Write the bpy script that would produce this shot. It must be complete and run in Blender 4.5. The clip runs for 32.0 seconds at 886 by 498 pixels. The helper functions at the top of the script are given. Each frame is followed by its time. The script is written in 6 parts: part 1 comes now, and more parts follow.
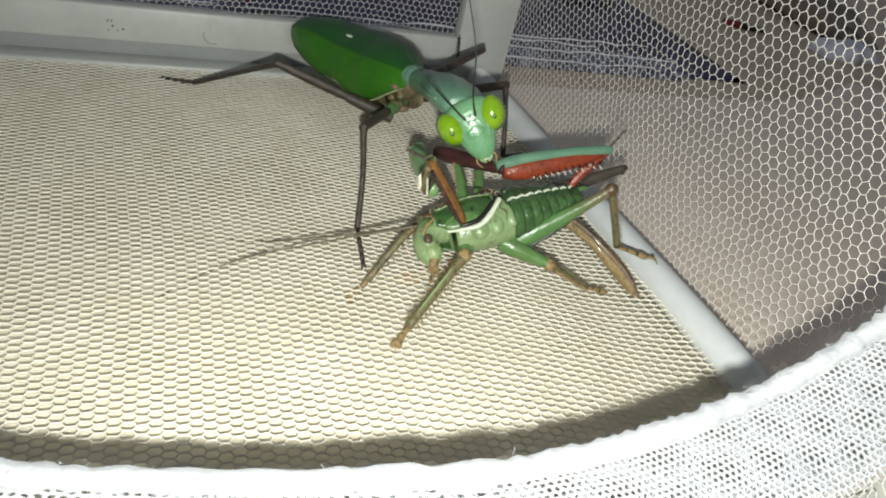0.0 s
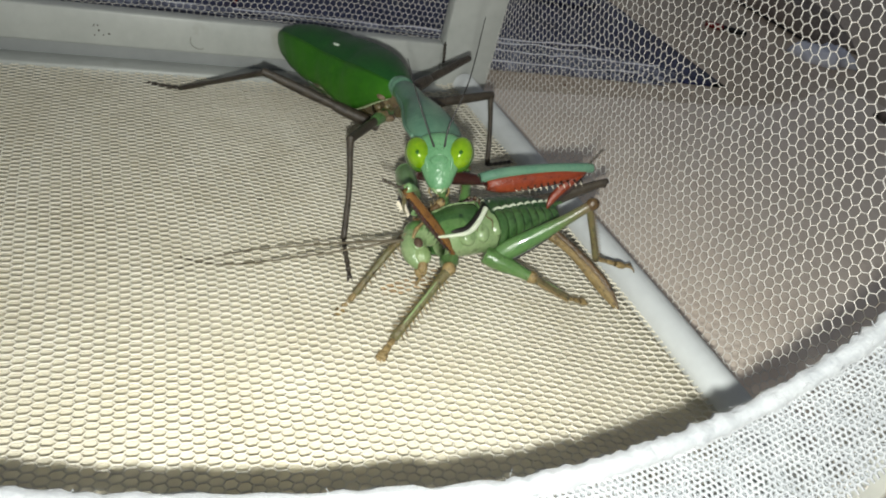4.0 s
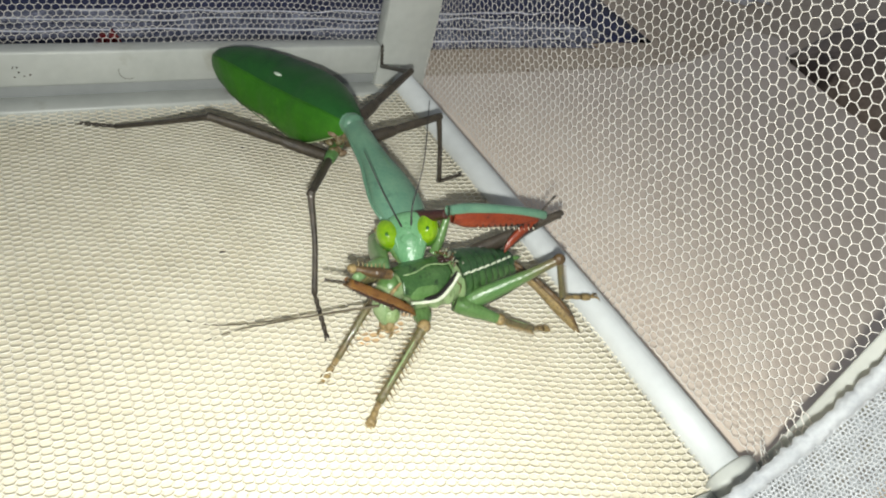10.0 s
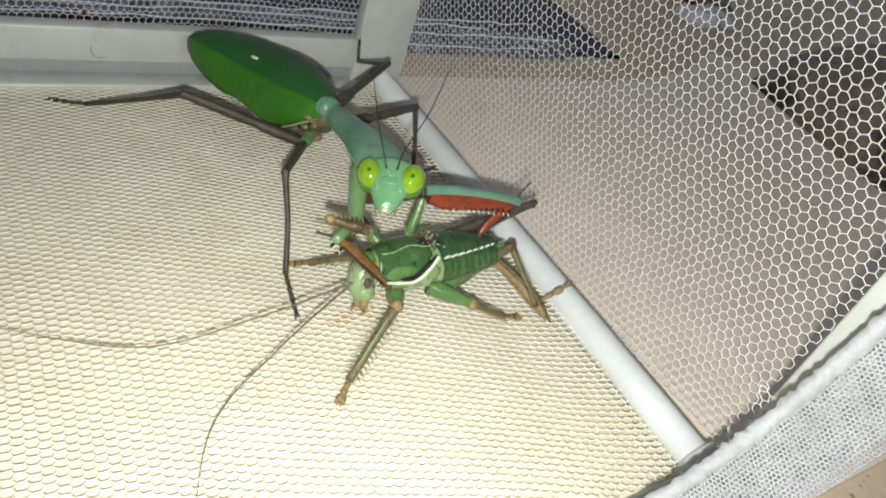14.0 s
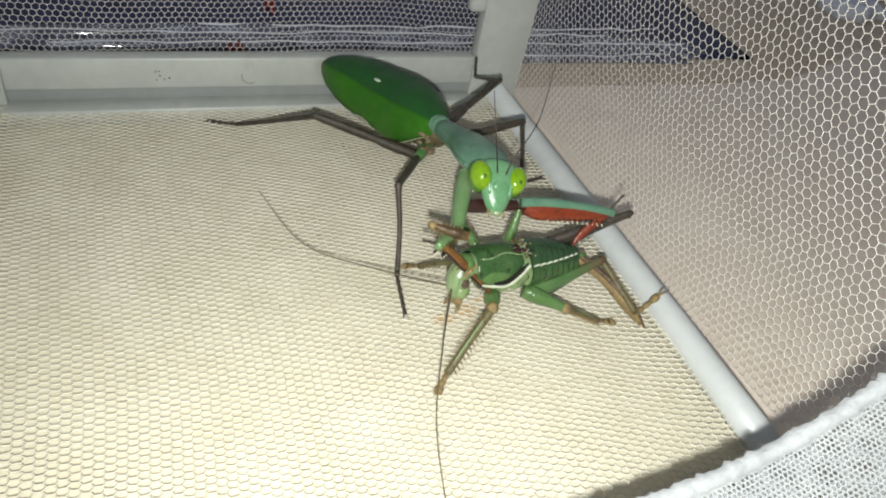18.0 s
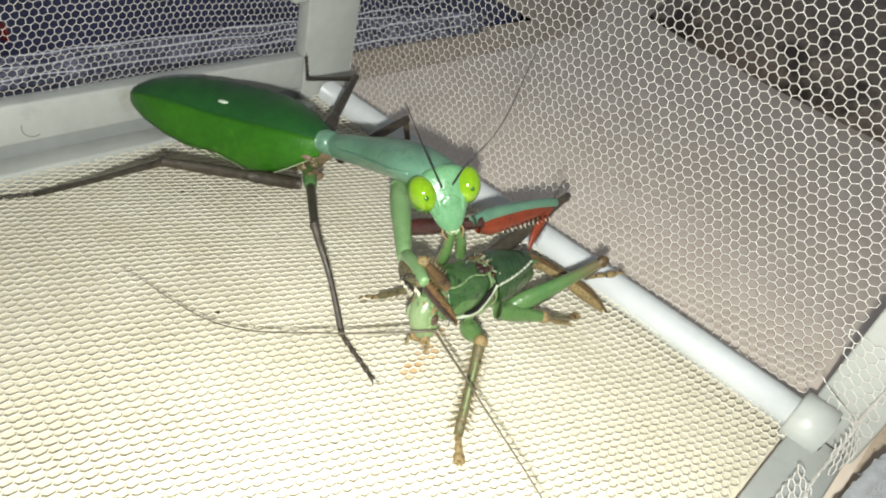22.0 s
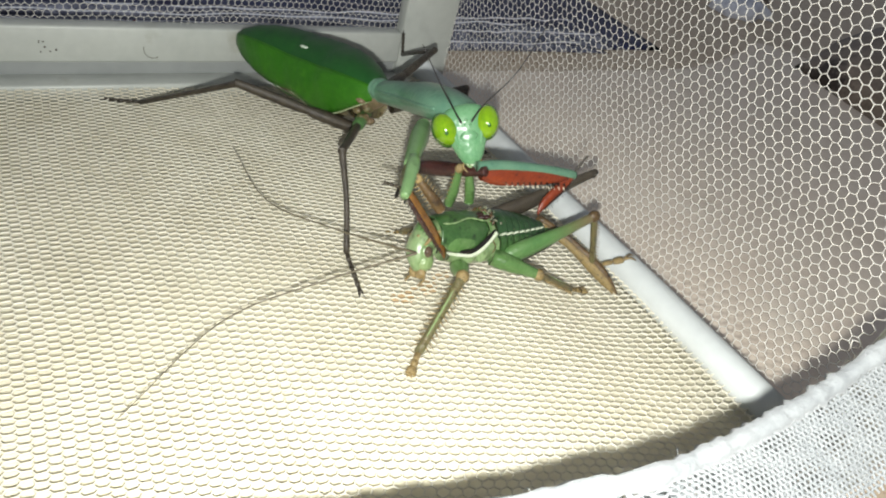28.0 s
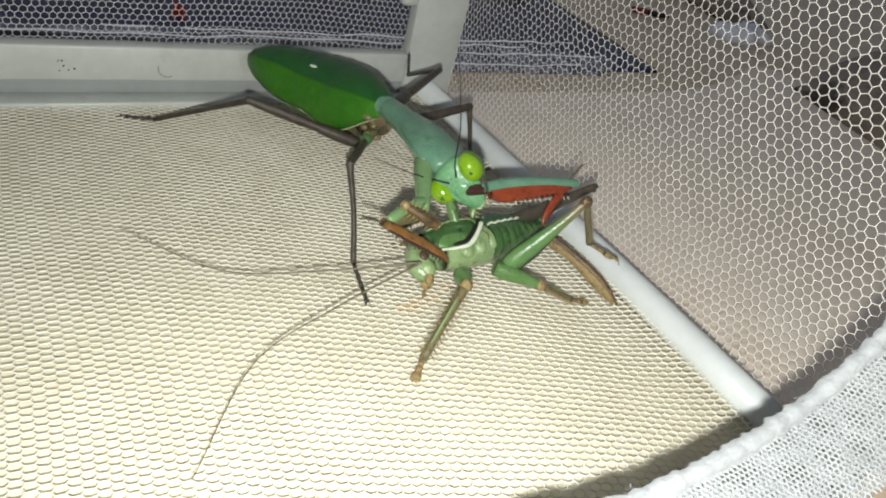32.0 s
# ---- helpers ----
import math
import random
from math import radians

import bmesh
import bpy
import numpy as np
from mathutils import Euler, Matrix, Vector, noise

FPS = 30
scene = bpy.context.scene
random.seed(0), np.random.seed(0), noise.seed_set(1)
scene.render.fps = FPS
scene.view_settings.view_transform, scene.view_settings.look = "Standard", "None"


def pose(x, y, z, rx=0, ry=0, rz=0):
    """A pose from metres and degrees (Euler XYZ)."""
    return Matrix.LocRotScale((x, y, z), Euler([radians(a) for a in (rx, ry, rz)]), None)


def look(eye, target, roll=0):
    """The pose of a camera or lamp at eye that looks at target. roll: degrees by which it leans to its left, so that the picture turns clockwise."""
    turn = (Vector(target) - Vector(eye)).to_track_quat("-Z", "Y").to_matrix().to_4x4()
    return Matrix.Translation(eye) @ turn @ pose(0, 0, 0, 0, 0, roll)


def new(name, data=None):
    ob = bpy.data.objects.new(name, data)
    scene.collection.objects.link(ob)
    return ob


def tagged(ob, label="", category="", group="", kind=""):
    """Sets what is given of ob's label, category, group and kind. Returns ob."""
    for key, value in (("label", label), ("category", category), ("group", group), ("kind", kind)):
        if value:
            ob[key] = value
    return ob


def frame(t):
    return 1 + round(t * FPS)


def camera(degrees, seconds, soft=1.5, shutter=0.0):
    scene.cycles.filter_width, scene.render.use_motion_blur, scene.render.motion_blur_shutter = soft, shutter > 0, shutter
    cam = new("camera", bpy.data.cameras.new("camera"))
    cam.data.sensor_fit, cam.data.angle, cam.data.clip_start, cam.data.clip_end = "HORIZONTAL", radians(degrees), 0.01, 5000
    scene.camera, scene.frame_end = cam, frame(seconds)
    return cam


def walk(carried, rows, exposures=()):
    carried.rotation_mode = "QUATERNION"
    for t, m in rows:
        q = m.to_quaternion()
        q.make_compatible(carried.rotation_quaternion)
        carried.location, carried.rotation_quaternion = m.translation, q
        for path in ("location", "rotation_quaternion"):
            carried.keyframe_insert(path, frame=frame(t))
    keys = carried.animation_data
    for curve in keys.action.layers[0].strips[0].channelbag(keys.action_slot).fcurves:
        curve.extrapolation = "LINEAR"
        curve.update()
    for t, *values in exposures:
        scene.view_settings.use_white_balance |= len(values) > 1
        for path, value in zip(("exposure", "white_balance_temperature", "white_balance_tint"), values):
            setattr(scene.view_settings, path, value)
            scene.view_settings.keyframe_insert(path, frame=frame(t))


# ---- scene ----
cam = camera(64.01, 32.0, soft=2.0)
PATH = [
    (0, (-0.1297, -0.2632, 0.1123), (-0.0148, -0.0424, -0.0551), 14.52),
    (1, (-0.1315, -0.2656, 0.1141), (-0.0095, -0.0475, -0.0519), 16.15),
    (1.5, (-0.1283, -0.2648, 0.1121), (-0.0048, -0.0442, -0.0495), 15.91),
    (2, (-0.1319, -0.2706, 0.1135), (-0.0094, -0.0462, -0.0412), 15.57),
    (2.5, (-0.1333, -0.2711, 0.1129), (-0.0095, -0.0484, -0.0456), 15.98),
    (3, (-0.1328, -0.2708, 0.1116), (-0.0101, -0.0486, -0.0482), 16.00),
    (3.5, (-0.1331, -0.2685, 0.1126), (-0.0096, -0.0467, -0.0472), 16.01),
    (5.5, (-0.1209, -0.2441, 0.1501), (-0.0240, -0.0594, -0.0656), 14.24),
    (6, (-0.1227, -0.2513, 0.1534), (-0.0293, -0.0636, -0.0611), 13.62),
    (6.5, (-0.1241, -0.2518, 0.1491), (-0.0253, -0.0627, -0.0617), 14.70),
    (7, (-0.1235, -0.2509, 0.1481), (-0.0233, -0.0632, -0.0633), 14.98),
    (7.5, (-0.1261, -0.2513, 0.1454), (-0.0234, -0.0637, -0.0649), 15.73),
    (8, (-0.1270, -0.2537, 0.1440), (-0.0212, -0.0662, -0.0650), 16.59),
    (8.5, (-0.1278, -0.2507, 0.1462), (-0.0213, -0.0652, -0.0641), 16.14),
    (9, (-0.1278, -0.2490, 0.1469), (-0.0185, -0.0640, -0.0625), 16.03),
    (9.5, (-0.1292, -0.2489, 0.1460), (-0.0170, -0.0619, -0.0599), 16.29),
    (9.8, (-0.1400, -0.2426, 0.1522), (-0.0064, -0.0566, -0.0415), 15.28),
    (10, (-0.1414, -0.2372, 0.1507), (0.0043, -0.0587, -0.0414), 17.36),
    (10.5, (-0.1429, -0.2353, 0.1439), (0.0051, -0.0587, -0.0482), 18.62),
    (11, (-0.1410, -0.2342, 0.1436), (0.0077, -0.0587, -0.0490), 18.52),
    (11.5, (-0.1399, -0.2327, 0.1424), (0.0152, -0.0602, -0.0479), 19.33),
    (12, (-0.1436, -0.2363, 0.1399), (0.0120, -0.0614, -0.0477), 20.04),
    (12.5, (-0.1476, -0.2373, 0.1391), (0.0081, -0.0613, -0.0475), 20.61),
    (13, (-0.1487, -0.2442, 0.1434), (0.0046, -0.0621, -0.0392), 19.79),
    (13.5, (-0.1467, -0.2430, 0.1410), (0.0115, -0.0633, -0.0397), 20.56),
    (14, (-0.1451, -0.2434, 0.1407), (0.0149, -0.0648, -0.0395), 20.62),
    (14.5, (-0.1439, -0.2441, 0.1403), (0.0169, -0.0660, -0.0397), 20.77),
    (16.5, (-0.1334, -0.2437, 0.1396), (0.0245, -0.0645, -0.0419), 19.83),
    (17, (-0.1369, -0.2472, 0.1457), (0.0012, -0.0596, -0.0433), 17.48),
    (17.5, (-0.1373, -0.2543, 0.1550), (-0.0288, -0.0544, -0.0405), 12.95),
    (18, (-0.1426, -0.2580, 0.1573), (-0.0350, -0.0567, -0.0374), 12.99),
    (18.5, (-0.1434, -0.2660, 0.1616), (-0.0494, -0.0569, -0.0320), 10.53),
    (19, (-0.1391, -0.2660, 0.1642), (-0.0476, -0.0579, -0.0316), 9.58),
    (19.5, (-0.1358, -0.2652, 0.1639), (-0.0443, -0.0586, -0.0335), 9.71),
    (20, (-0.1342, -0.2658, 0.1618), (-0.0393, -0.0587, -0.0333), 10.56),
    (20.5, (-0.1328, -0.2645, 0.1591), (-0.0333, -0.0590, -0.0355), 11.42),
    (21, (-0.1316, -0.2643, 0.1580), (-0.0275, -0.0596, -0.0351), 12.35),
    (21.5, (-0.1284, -0.2623, 0.1562), (-0.0118, -0.0607, -0.0329), 13.62),
    (22, (-0.1694, -0.2000, 0.1322), (0.0260, -0.0575, -0.0454), 14.68),
    (23, (-0.1794, -0.2189, 0.1283), (0.0104, -0.0577, -0.0390), 15.98),
    (24, (-0.1764, -0.2209, 0.1247), (0.0204, -0.0654, -0.0399), 18.24),
    (24.5, (-0.1780, -0.2224, 0.1239), (0.0202, -0.0656, -0.0377), 18.19),
    (25, (-0.1752, -0.2232, 0.1232), (0.0233, -0.0673, -0.0389), 18.41),
    (25.5, (-0.1625, -0.2322, 0.1255), (0.0003, -0.0612, -0.0596), 14.71),
    (27.5, (-0.1512, -0.2465, 0.1249), (-0.0045, -0.0543, -0.0525), 15.38),
    (28, (-0.1513, -0.2466, 0.1247), (-0.0022, -0.0541, -0.0505), 15.63),
    (28.5, (-0.1502, -0.2454, 0.1264), (-0.0000, -0.0529, -0.0480), 15.47),
    (29, (-0.1496, -0.2457, 0.1276), (0.0013, -0.0525, -0.0454), 15.14),
    (29.5, (-0.1497, -0.2463, 0.1271), (0.0014, -0.0529, -0.0455), 15.27),
    (30, (-0.1502, -0.2472, 0.1268), (0.0010, -0.0536, -0.0455), 15.22),
    (30.5, (-0.1518, -0.2494, 0.1258), (-0.0015, -0.0541, -0.0453), 15.26),
    (31, (-0.1528, -0.2505, 0.1257), (-0.0041, -0.0541, -0.0456), 15.19),
    (31.5, (-0.1532, -0.2509, 0.1245), (-0.0039, -0.0542, -0.0459), 15.27),
    (32, (-0.1547, -0.2525, 0.1250), (-0.0057, -0.0531, -0.0425), 15.22),
]
walk(cam, [(t, look(eye, target, roll)) for t, eye, target, roll in PATH], [(0, -0.52), (2, -0.54), (3.5, -0.64), (5.5, -0.45), (7, -0.46), (9.5, -0.54), (10, -0.20), (14.5, -0.24), (16.5, -0.20), (17.5, -0.22), (19, -0.24), (21.5, -0.24), (22, -0.18), (25, -0.16), (27.5, -0.20), (30.3, -0.22), (32, -0.28)])

# ---- light: a phone's flash beside the lens in a dim room ----
world = bpy.data.worlds.new("room_light")
scene.world = world
world.use_nodes = True
world.node_tree.nodes["Background"].inputs[0].default_value = (0.80, 0.86, 1.0, 1)
world.node_tree.nodes["Background"].inputs[1].default_value = 0.22
scene.view_settings.exposure = 0.0
FLASH_POWER = 13500


# ---- materials ----
def material(name, colour, rough=0.5, second=None, scale=300.0, bump=0.0, bump_scale=None, metal=0.0, spec=0.5, sheen=0.0,
             trans=0.0, coat=0.0, low=0.35, high=0.65, towards=None, mottle=None):
    """A principled surface whose colour wanders between two tones at two scales, with fine relief."""
    m = bpy.data.materials.new(name)
    m.use_nodes = True
    nt = m.node_tree
    b = nt.nodes["Principled BSDF"]
    b.inputs["Roughness"].default_value = rough
    b.inputs["Metallic"].default_value = metal
    b.inputs["Specular IOR Level"].default_value = spec
    b.inputs["Coat Weight"].default_value = coat
    b.inputs["Sheen Weight"].default_value = sheen
    b.inputs["Transmission Weight"].default_value = trans
    co = nt.nodes.new("ShaderNodeTexCoord")
    n1 = nt.nodes.new("ShaderNodeTexNoise")
    n1.inputs["Scale"].default_value = scale
    n1.inputs["Detail"].default_value = 5
    nt.links.new(co.outputs["Object"], n1.inputs["Vector"])
    n2 = nt.nodes.new("ShaderNodeTexNoise")
    n2.inputs["Scale"].default_value = scale * 6.3
    n2.inputs["Detail"].default_value = 3
    nt.links.new(co.outputs["Object"], n2.inputs["Vector"])
    mixn = nt.nodes.new("ShaderNodeMix")
    mixn.inputs[0].default_value = 0.4
    nt.links.new(n1.outputs["Fac"], mixn.inputs[2])
    nt.links.new(n2.outputs["Fac"], mixn.inputs[3])
    ramp = nt.nodes.new("ShaderNodeValToRGB")
    ramp.color_ramp.elements[0].position, ramp.color_ramp.elements[1].position = low, high
    ramp.color_ramp.elements[0].color = (*colour, 1)
    ramp.color_ramp.elements[1].color = (*(second or tuple(c * 0.8 for c in colour)), 1)
    nt.links.new(mixn.outputs[0], ramp.inputs[0])
    base = ramp.outputs[0]
    if mottle:
        # blotches of another colour with a ragged outline
        blot, size, reach, sharp = mottle
        n4 = nt.nodes.new("ShaderNodeTexNoise")
        n4.inputs["Scale"].default_value, n4.inputs["Detail"].default_value, n4.inputs["Roughness"].default_value = size, 6, 0.65
        nt.links.new(co.outputs["Object"], n4.inputs["Vector"])
        cut = nt.nodes.new("ShaderNodeMapRange")
        cut.inputs["From Min"].default_value, cut.inputs["From Max"].default_value = reach, reach + sharp
        nt.links.new(n4.outputs["Fac"], cut.inputs["Value"])
        over = nt.nodes.new("ShaderNodeMix")
        over.data_type = "RGBA"
        nt.links.new(cut.outputs["Result"], over.inputs["Factor"])
        nt.links.new(base, over.inputs["A"])
        over.inputs["B"].default_value = (*blot, 1)
        base = over.outputs["Result"]
    if towards:
        # the colour passes into another along the part's own y
        other, y0, y1 = towards
        sep = nt.nodes.new("ShaderNodeSeparateXYZ")
        nt.links.new(co.outputs["Object"], sep.inputs[0])
        span = nt.nodes.new("ShaderNodeMapRange")
        span.interpolation_type = "SMOOTHSTEP"
        span.inputs["From Min"].default_value, span.inputs["From Max"].default_value = y0, y1
        nt.links.new(sep.outputs["Y"], span.inputs["Value"])
        blend = nt.nodes.new("ShaderNodeMix")
        blend.data_type = "RGBA"
        nt.links.new(span.outputs["Result"], blend.inputs["Factor"])
        nt.links.new(base, blend.inputs["A"])
        blend.inputs["B"].default_value = (*other, 1)
        base = blend.outputs["Result"]
    nt.links.new(base, b.inputs["Base Color"])
    if bump:
        bp = nt.nodes.new("ShaderNodeBump")
        bp.inputs["Strength"].default_value = bump
        bp.inputs["Distance"].default_value = 0.0006
        if bump_scale:
            n3 = nt.nodes.new("ShaderNodeTexNoise")
            n3.inputs["Scale"].default_value = bump_scale
            n3.inputs["Detail"].default_value = 3
            nt.links.new(co.outputs["Object"], n3.inputs["Vector"])
            nt.links.new(n3.outputs["Fac"], bp.inputs["Height"])
        else:
            nt.links.new(n2.outputs["Fac"], bp.inputs["Height"])
        nt.links.new(bp.outputs[0], b.inputs["Normal"])
    return m


M_NET = material("white_net", (0.78, 0.76, 0.71), 0.45, (0.66, 0.63, 0.57), 120)
M_FLOORNET = material("cream_net", (0.75, 0.72, 0.61), 0.40, (0.64, 0.60, 0.48), 60)
M_LINER = material("cream_liner", (0.80, 0.76, 0.62), 0.65, (0.70, 0.65, 0.50), 30, 0.2)
M_STAIN = material("tan_stain", (0.62, 0.40, 0.20), 0.5, (0.74, 0.58, 0.38), 500)
M_DIRT = material("dark_dropping", (0.05, 0.03, 0.02), 0.6)
M_PLASTIC = material("white_plastic", (0.49, 0.51, 0.475), 0.38, (0.42, 0.44, 0.41), 40, 0.08, 700, mottle=((0.36, 0.36, 0.31), 35, 0.60, 0.12))
M_ROD = material("bluish_white_rod", (0.60, 0.63, 0.625), 0.34, (0.53, 0.555, 0.55), 40, 0.08, 700, mottle=((0.45, 0.46, 0.43), 35, 0.62, 0.10))
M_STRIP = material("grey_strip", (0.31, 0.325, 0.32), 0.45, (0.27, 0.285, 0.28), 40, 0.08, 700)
M_TABLE = material("speckled_wood_table", (0.72, 0.60, 0.45), 0.5, (0.60, 0.47, 0.33), 60, 0.15, mottle=((0.34, 0.20, 0.10), 260, 0.60, 0.05))
M_MAT = material("beige_mat", (0.90, 0.79, 0.66), 0.6, (0.84, 0.71, 0.58), 60, 0.15, mottle=((0.74, 0.62, 0.50), 26, 0.56, 0.20))
M_FABRIC = material("white_sleeve", (0.36, 0.375, 0.38), 0.8, (0.26, 0.275, 0.285), 160, 0.5, 900, sheen=0.3)
M_LINING = material("sleeve_lining", (0.34, 0.365, 0.38), 0.85, (0.26, 0.285, 0.30), 500, 0.4, 1300, sheen=0.2)
M_NAVY = material("navy_cloth", (0.015, 0.018, 0.056), 0.5, (0.042, 0.050, 0.135), 60, 0.5, 140)
M_DARK = material("dark_brown_bag", (0.17, 0.138, 0.112), 0.5, (0.30, 0.245, 0.20), 40, 0.4, 110, mottle=((0.055, 0.043, 0.036), 18, 0.53, 0.10))
# the pale end of this ramp paints reflections of the flash into the colour
M_CLEAR = material("clear_plastic_glints", (0.07, 0.075, 0.12), 0.10, (0.36, 0.38, 0.48), 90, 0.8, 80, spec=0.9, coat=1.0, low=0.45, high=0.72)
M_PENRED = material("dark_red_plastic", (0.22, 0.012, 0.014), 0.3)
# colours the paper scrap, and the painted glints on wrapper and bag
M_WHITE = material("white_paper_and_glints", (0.75, 0.77, 0.85), 0.6, (0.65, 0.67, 0.75), 60)


# ---- mesh helpers ----
def mesh_of(name, verts, faces, mat, smooth=True):
    me = bpy.data.meshes.new(name)
    me.from_pydata([tuple(v) for v in verts], [], faces)
    me.materials.append(mat)
    if smooth:
        me.polygons.foreach_set("use_smooth", [True] * len(me.polygons))
    me.update()
    return me


def put(name, me, parent=None, label="", at=(0, 0, 0)):
    ob = new(name, me)
    ob.location = at
    if parent is not None:
        ob.parent = parent
    if label:
        tagged(ob, label=label)
    return ob


def part(name, bm, mat, parent, label="", smooth=True):
    me = bpy.data.meshes.new(name)
    bmesh.ops.recalc_face_normals(bm, faces=bm.faces)
    bm.to_mesh(me)
    bm.free()
    me.materials.append(mat)
    if smooth:
        me.polygons.foreach_set("use_smooth", [True] * len(me.polygons))
    return put(name, me, parent, label)


def rounded_box(x0, x1, y0, y1, z0, z1, r=0.0008, seg=2):
    bm = bmesh.new()
    bmesh.ops.create_cube(bm, size=1.0)
    for v in bm.verts:
        v.co = Vector(((x0 + x1) / 2 + v.co.x * (x1 - x0), (y0 + y1) / 2 + v.co.y * (y1 - y0), (z0 + z1) / 2 + v.co.z * (z1 - z0)))
    if r:
        bmesh.ops.bevel(bm, geom=bm.edges[:], offset=r, segments=seg, affect="EDGES", profile=0.5)
    return bm


def tube(points, radii, sides=10, flat=None, up=(0, 0, 1), cap=True):
    """Verts and faces of a swept tube. radii: one a point, or pairs (across, along up). Rings are capped by a point."""
    pts = [Vector(p) for p in points]
    up = Vector(up)
    verts, faces = [], []
    n = len(pts)
    side = None
    for i, p in enumerate(pts):
        d = (pts[min(i + 1, n - 1)] - pts[max(i - 1, 0)]).normalized()
        s = d.cross(up)
        if s.length < 0.15:
            s = side if side is not None else d.orthogonal()
        s = (s - d * s.dot(d)).normalized()
        if side is not None and s.dot(side) < 0:
            s = -s
        side = s
        u = s.cross(d).normalized()
        r = radii[i] if isinstance(radii, (list, tuple)) else radii
        ra, rb = r if isinstance(r, (list, tuple)) else (r, r)
        for k in range(sides):
            a = 2 * math.pi * k / sides
            verts.append(p + s * (math.cos(a) * ra) + u * (math.sin(a) * rb))
    for i in range(n - 1):
        for k in range(sides):
            k2 = (k + 1) % sides
            faces.append((i * sides + k, i * sides + k2, (i + 1) * sides + k2, (i + 1) * sides + k))
    if cap:
        for i, ring in ((0, 0), (n - 1, (n - 1) * sides)):
            verts.append(pts[i])
            c = len(verts) - 1
            for k in range(sides):
                faces.append((ring + k, ring + (k + 1) % sides, c))
    return verts, faces


def spline(points, n):
    """n points along a Catmull-Rom curve through the given ones (tuples of any length)."""
    P = [np.array(p, float) for p in points]
    P = [2 * P[0] - P[1]] + P + [2 * P[-1] - P[-2]]
    out = []
    for i in range(n):
        f = i / (n - 1) * (len(P) - 3)
        k = min(int(f), len(P) - 4)
        f -= k
        a, b, c, d = P[k:k + 4]
        out.append(0.5 * (2 * b + (c - a) * f + (2 * a - 5 * b + 4 * c - d) * f * f + (3 * b - a - 3 * c + d) * f ** 3))
    return out


def hex_net(name, corner, u, v, width, height, pitch, strand, thick, mat, parent, wave=0.0, hole=None, seed=0.0, stretch=1.0, uneven=0.07):
    """A knitted net of six-sided cells, points of the cells along v. corner, u, v: where it starts and the ways it runs."""
    corner, u, v = np.array(corner, float), np.array(u, float), np.array(v, float)
    nrm = np.cross(u, v)
    R = pitch / math.sqrt(3)
    nu, nv = int(width / pitch) + 1, int(height / (1.5 * R * stretch)) + 1
    jj, ii = np.meshgrid(np.arange(nv), np.arange(nu), indexing="ij")
    cx = ((ii + 0.5 * (jj % 2)) * pitch).ravel()
    cy = (jj * 1.5 * R * stretch).ravel()
    ang = np.radians([30, 90, 150, 210])
    hx, hy = R * np.cos(ang), R * np.sin(ang) * stretch
    a = np.concatenate([np.stack([cx + hx[k], cy + hy[k]], 1) for k in range(3)])
    b = np.concatenate([np.stack([cx + hx[k + 1], cy + hy[k + 1]], 1) for k in range(3)])
    ok = (np.minimum(a[:, 0], b[:, 0]) > -1e-9) & (np.maximum(a[:, 0], b[:, 0]) < width) & (np.minimum(a[:, 1], b[:, 1]) > 0) & (np.maximum(a[:, 1], b[:, 1]) < height)
    if hole is not None:
        mid = (a + b) / 2
        ok &= ~hole(mid[:, 0], mid[:, 1])
    a, b = a[ok], b[ok]

    def warp(q):
        x, y = q[:, 0], q[:, 1]
        j = pitch * uneven
        dx = j * (np.sin(x * 1900 + y * 2700 + seed) + np.sin(y * 3300 - x * 900 + seed)) * 0.5 + 0.0012 * np.sin(y * 48 + x * 21 + seed)
        dy = j * (np.sin(y * 2100 - x * 1500 + seed) + np.sin(x * 3100 + seed)) * 0.5 + 0.0012 * np.sin(x * 41 - y * 25 + seed)
        h = wave * (np.sin(x * 75 + seed) * np.sin(y * 62 + 1 + seed) + 0.4 * np.sin(x * 160 + y * 130 + seed))
        return corner + np.outer(x + dx, u) + np.outer(y + dy, v) + np.outer(h, nrm)

    A, B = warp(a), warp(b)
    d = B - A
    d /= np.linalg.norm(d, axis=1)[:, None]
    s = np.cross(d, nrm)
    s /= np.linalg.norm(s, axis=1)[:, None]
    A, B = A - d * strand * 0.3, B + d * strand * 0.3
    rings = []
    for P in (A, B):
        rings += [P + s * strand / 2, P + nrm * thick / 2, P - s * strand / 2, P - nrm * thick / 2]
    verts = np.stack(rings, 1).reshape(-1, 3)
    n = len(A)
    base = (np.arange(n) * 8)[:, None, None]
    quad = np.array([[k, (k + 1) % 4, 4 + (k + 1) % 4, 4 + k] for k in range(4)])[None]
    faces = (base + quad).reshape(-1, 4)
    me = bpy.data.meshes.new(name)
    me.vertices.add(len(verts))
    me.vertices.foreach_set("co", verts.ravel())
    me.loops.add(faces.size)
    me.loops.foreach_set("vertex_index", faces.ravel())
    me.polygons.add(len(faces))
    me.polygons.foreach_set("loop_start", np.arange(0, faces.size, 4))
    me.polygons.foreach_set("use_smooth", np.ones(len(faces), bool))
    me.update(calc_edges=True)
    me.materials.append(mat)
    return put(name, me, parent)


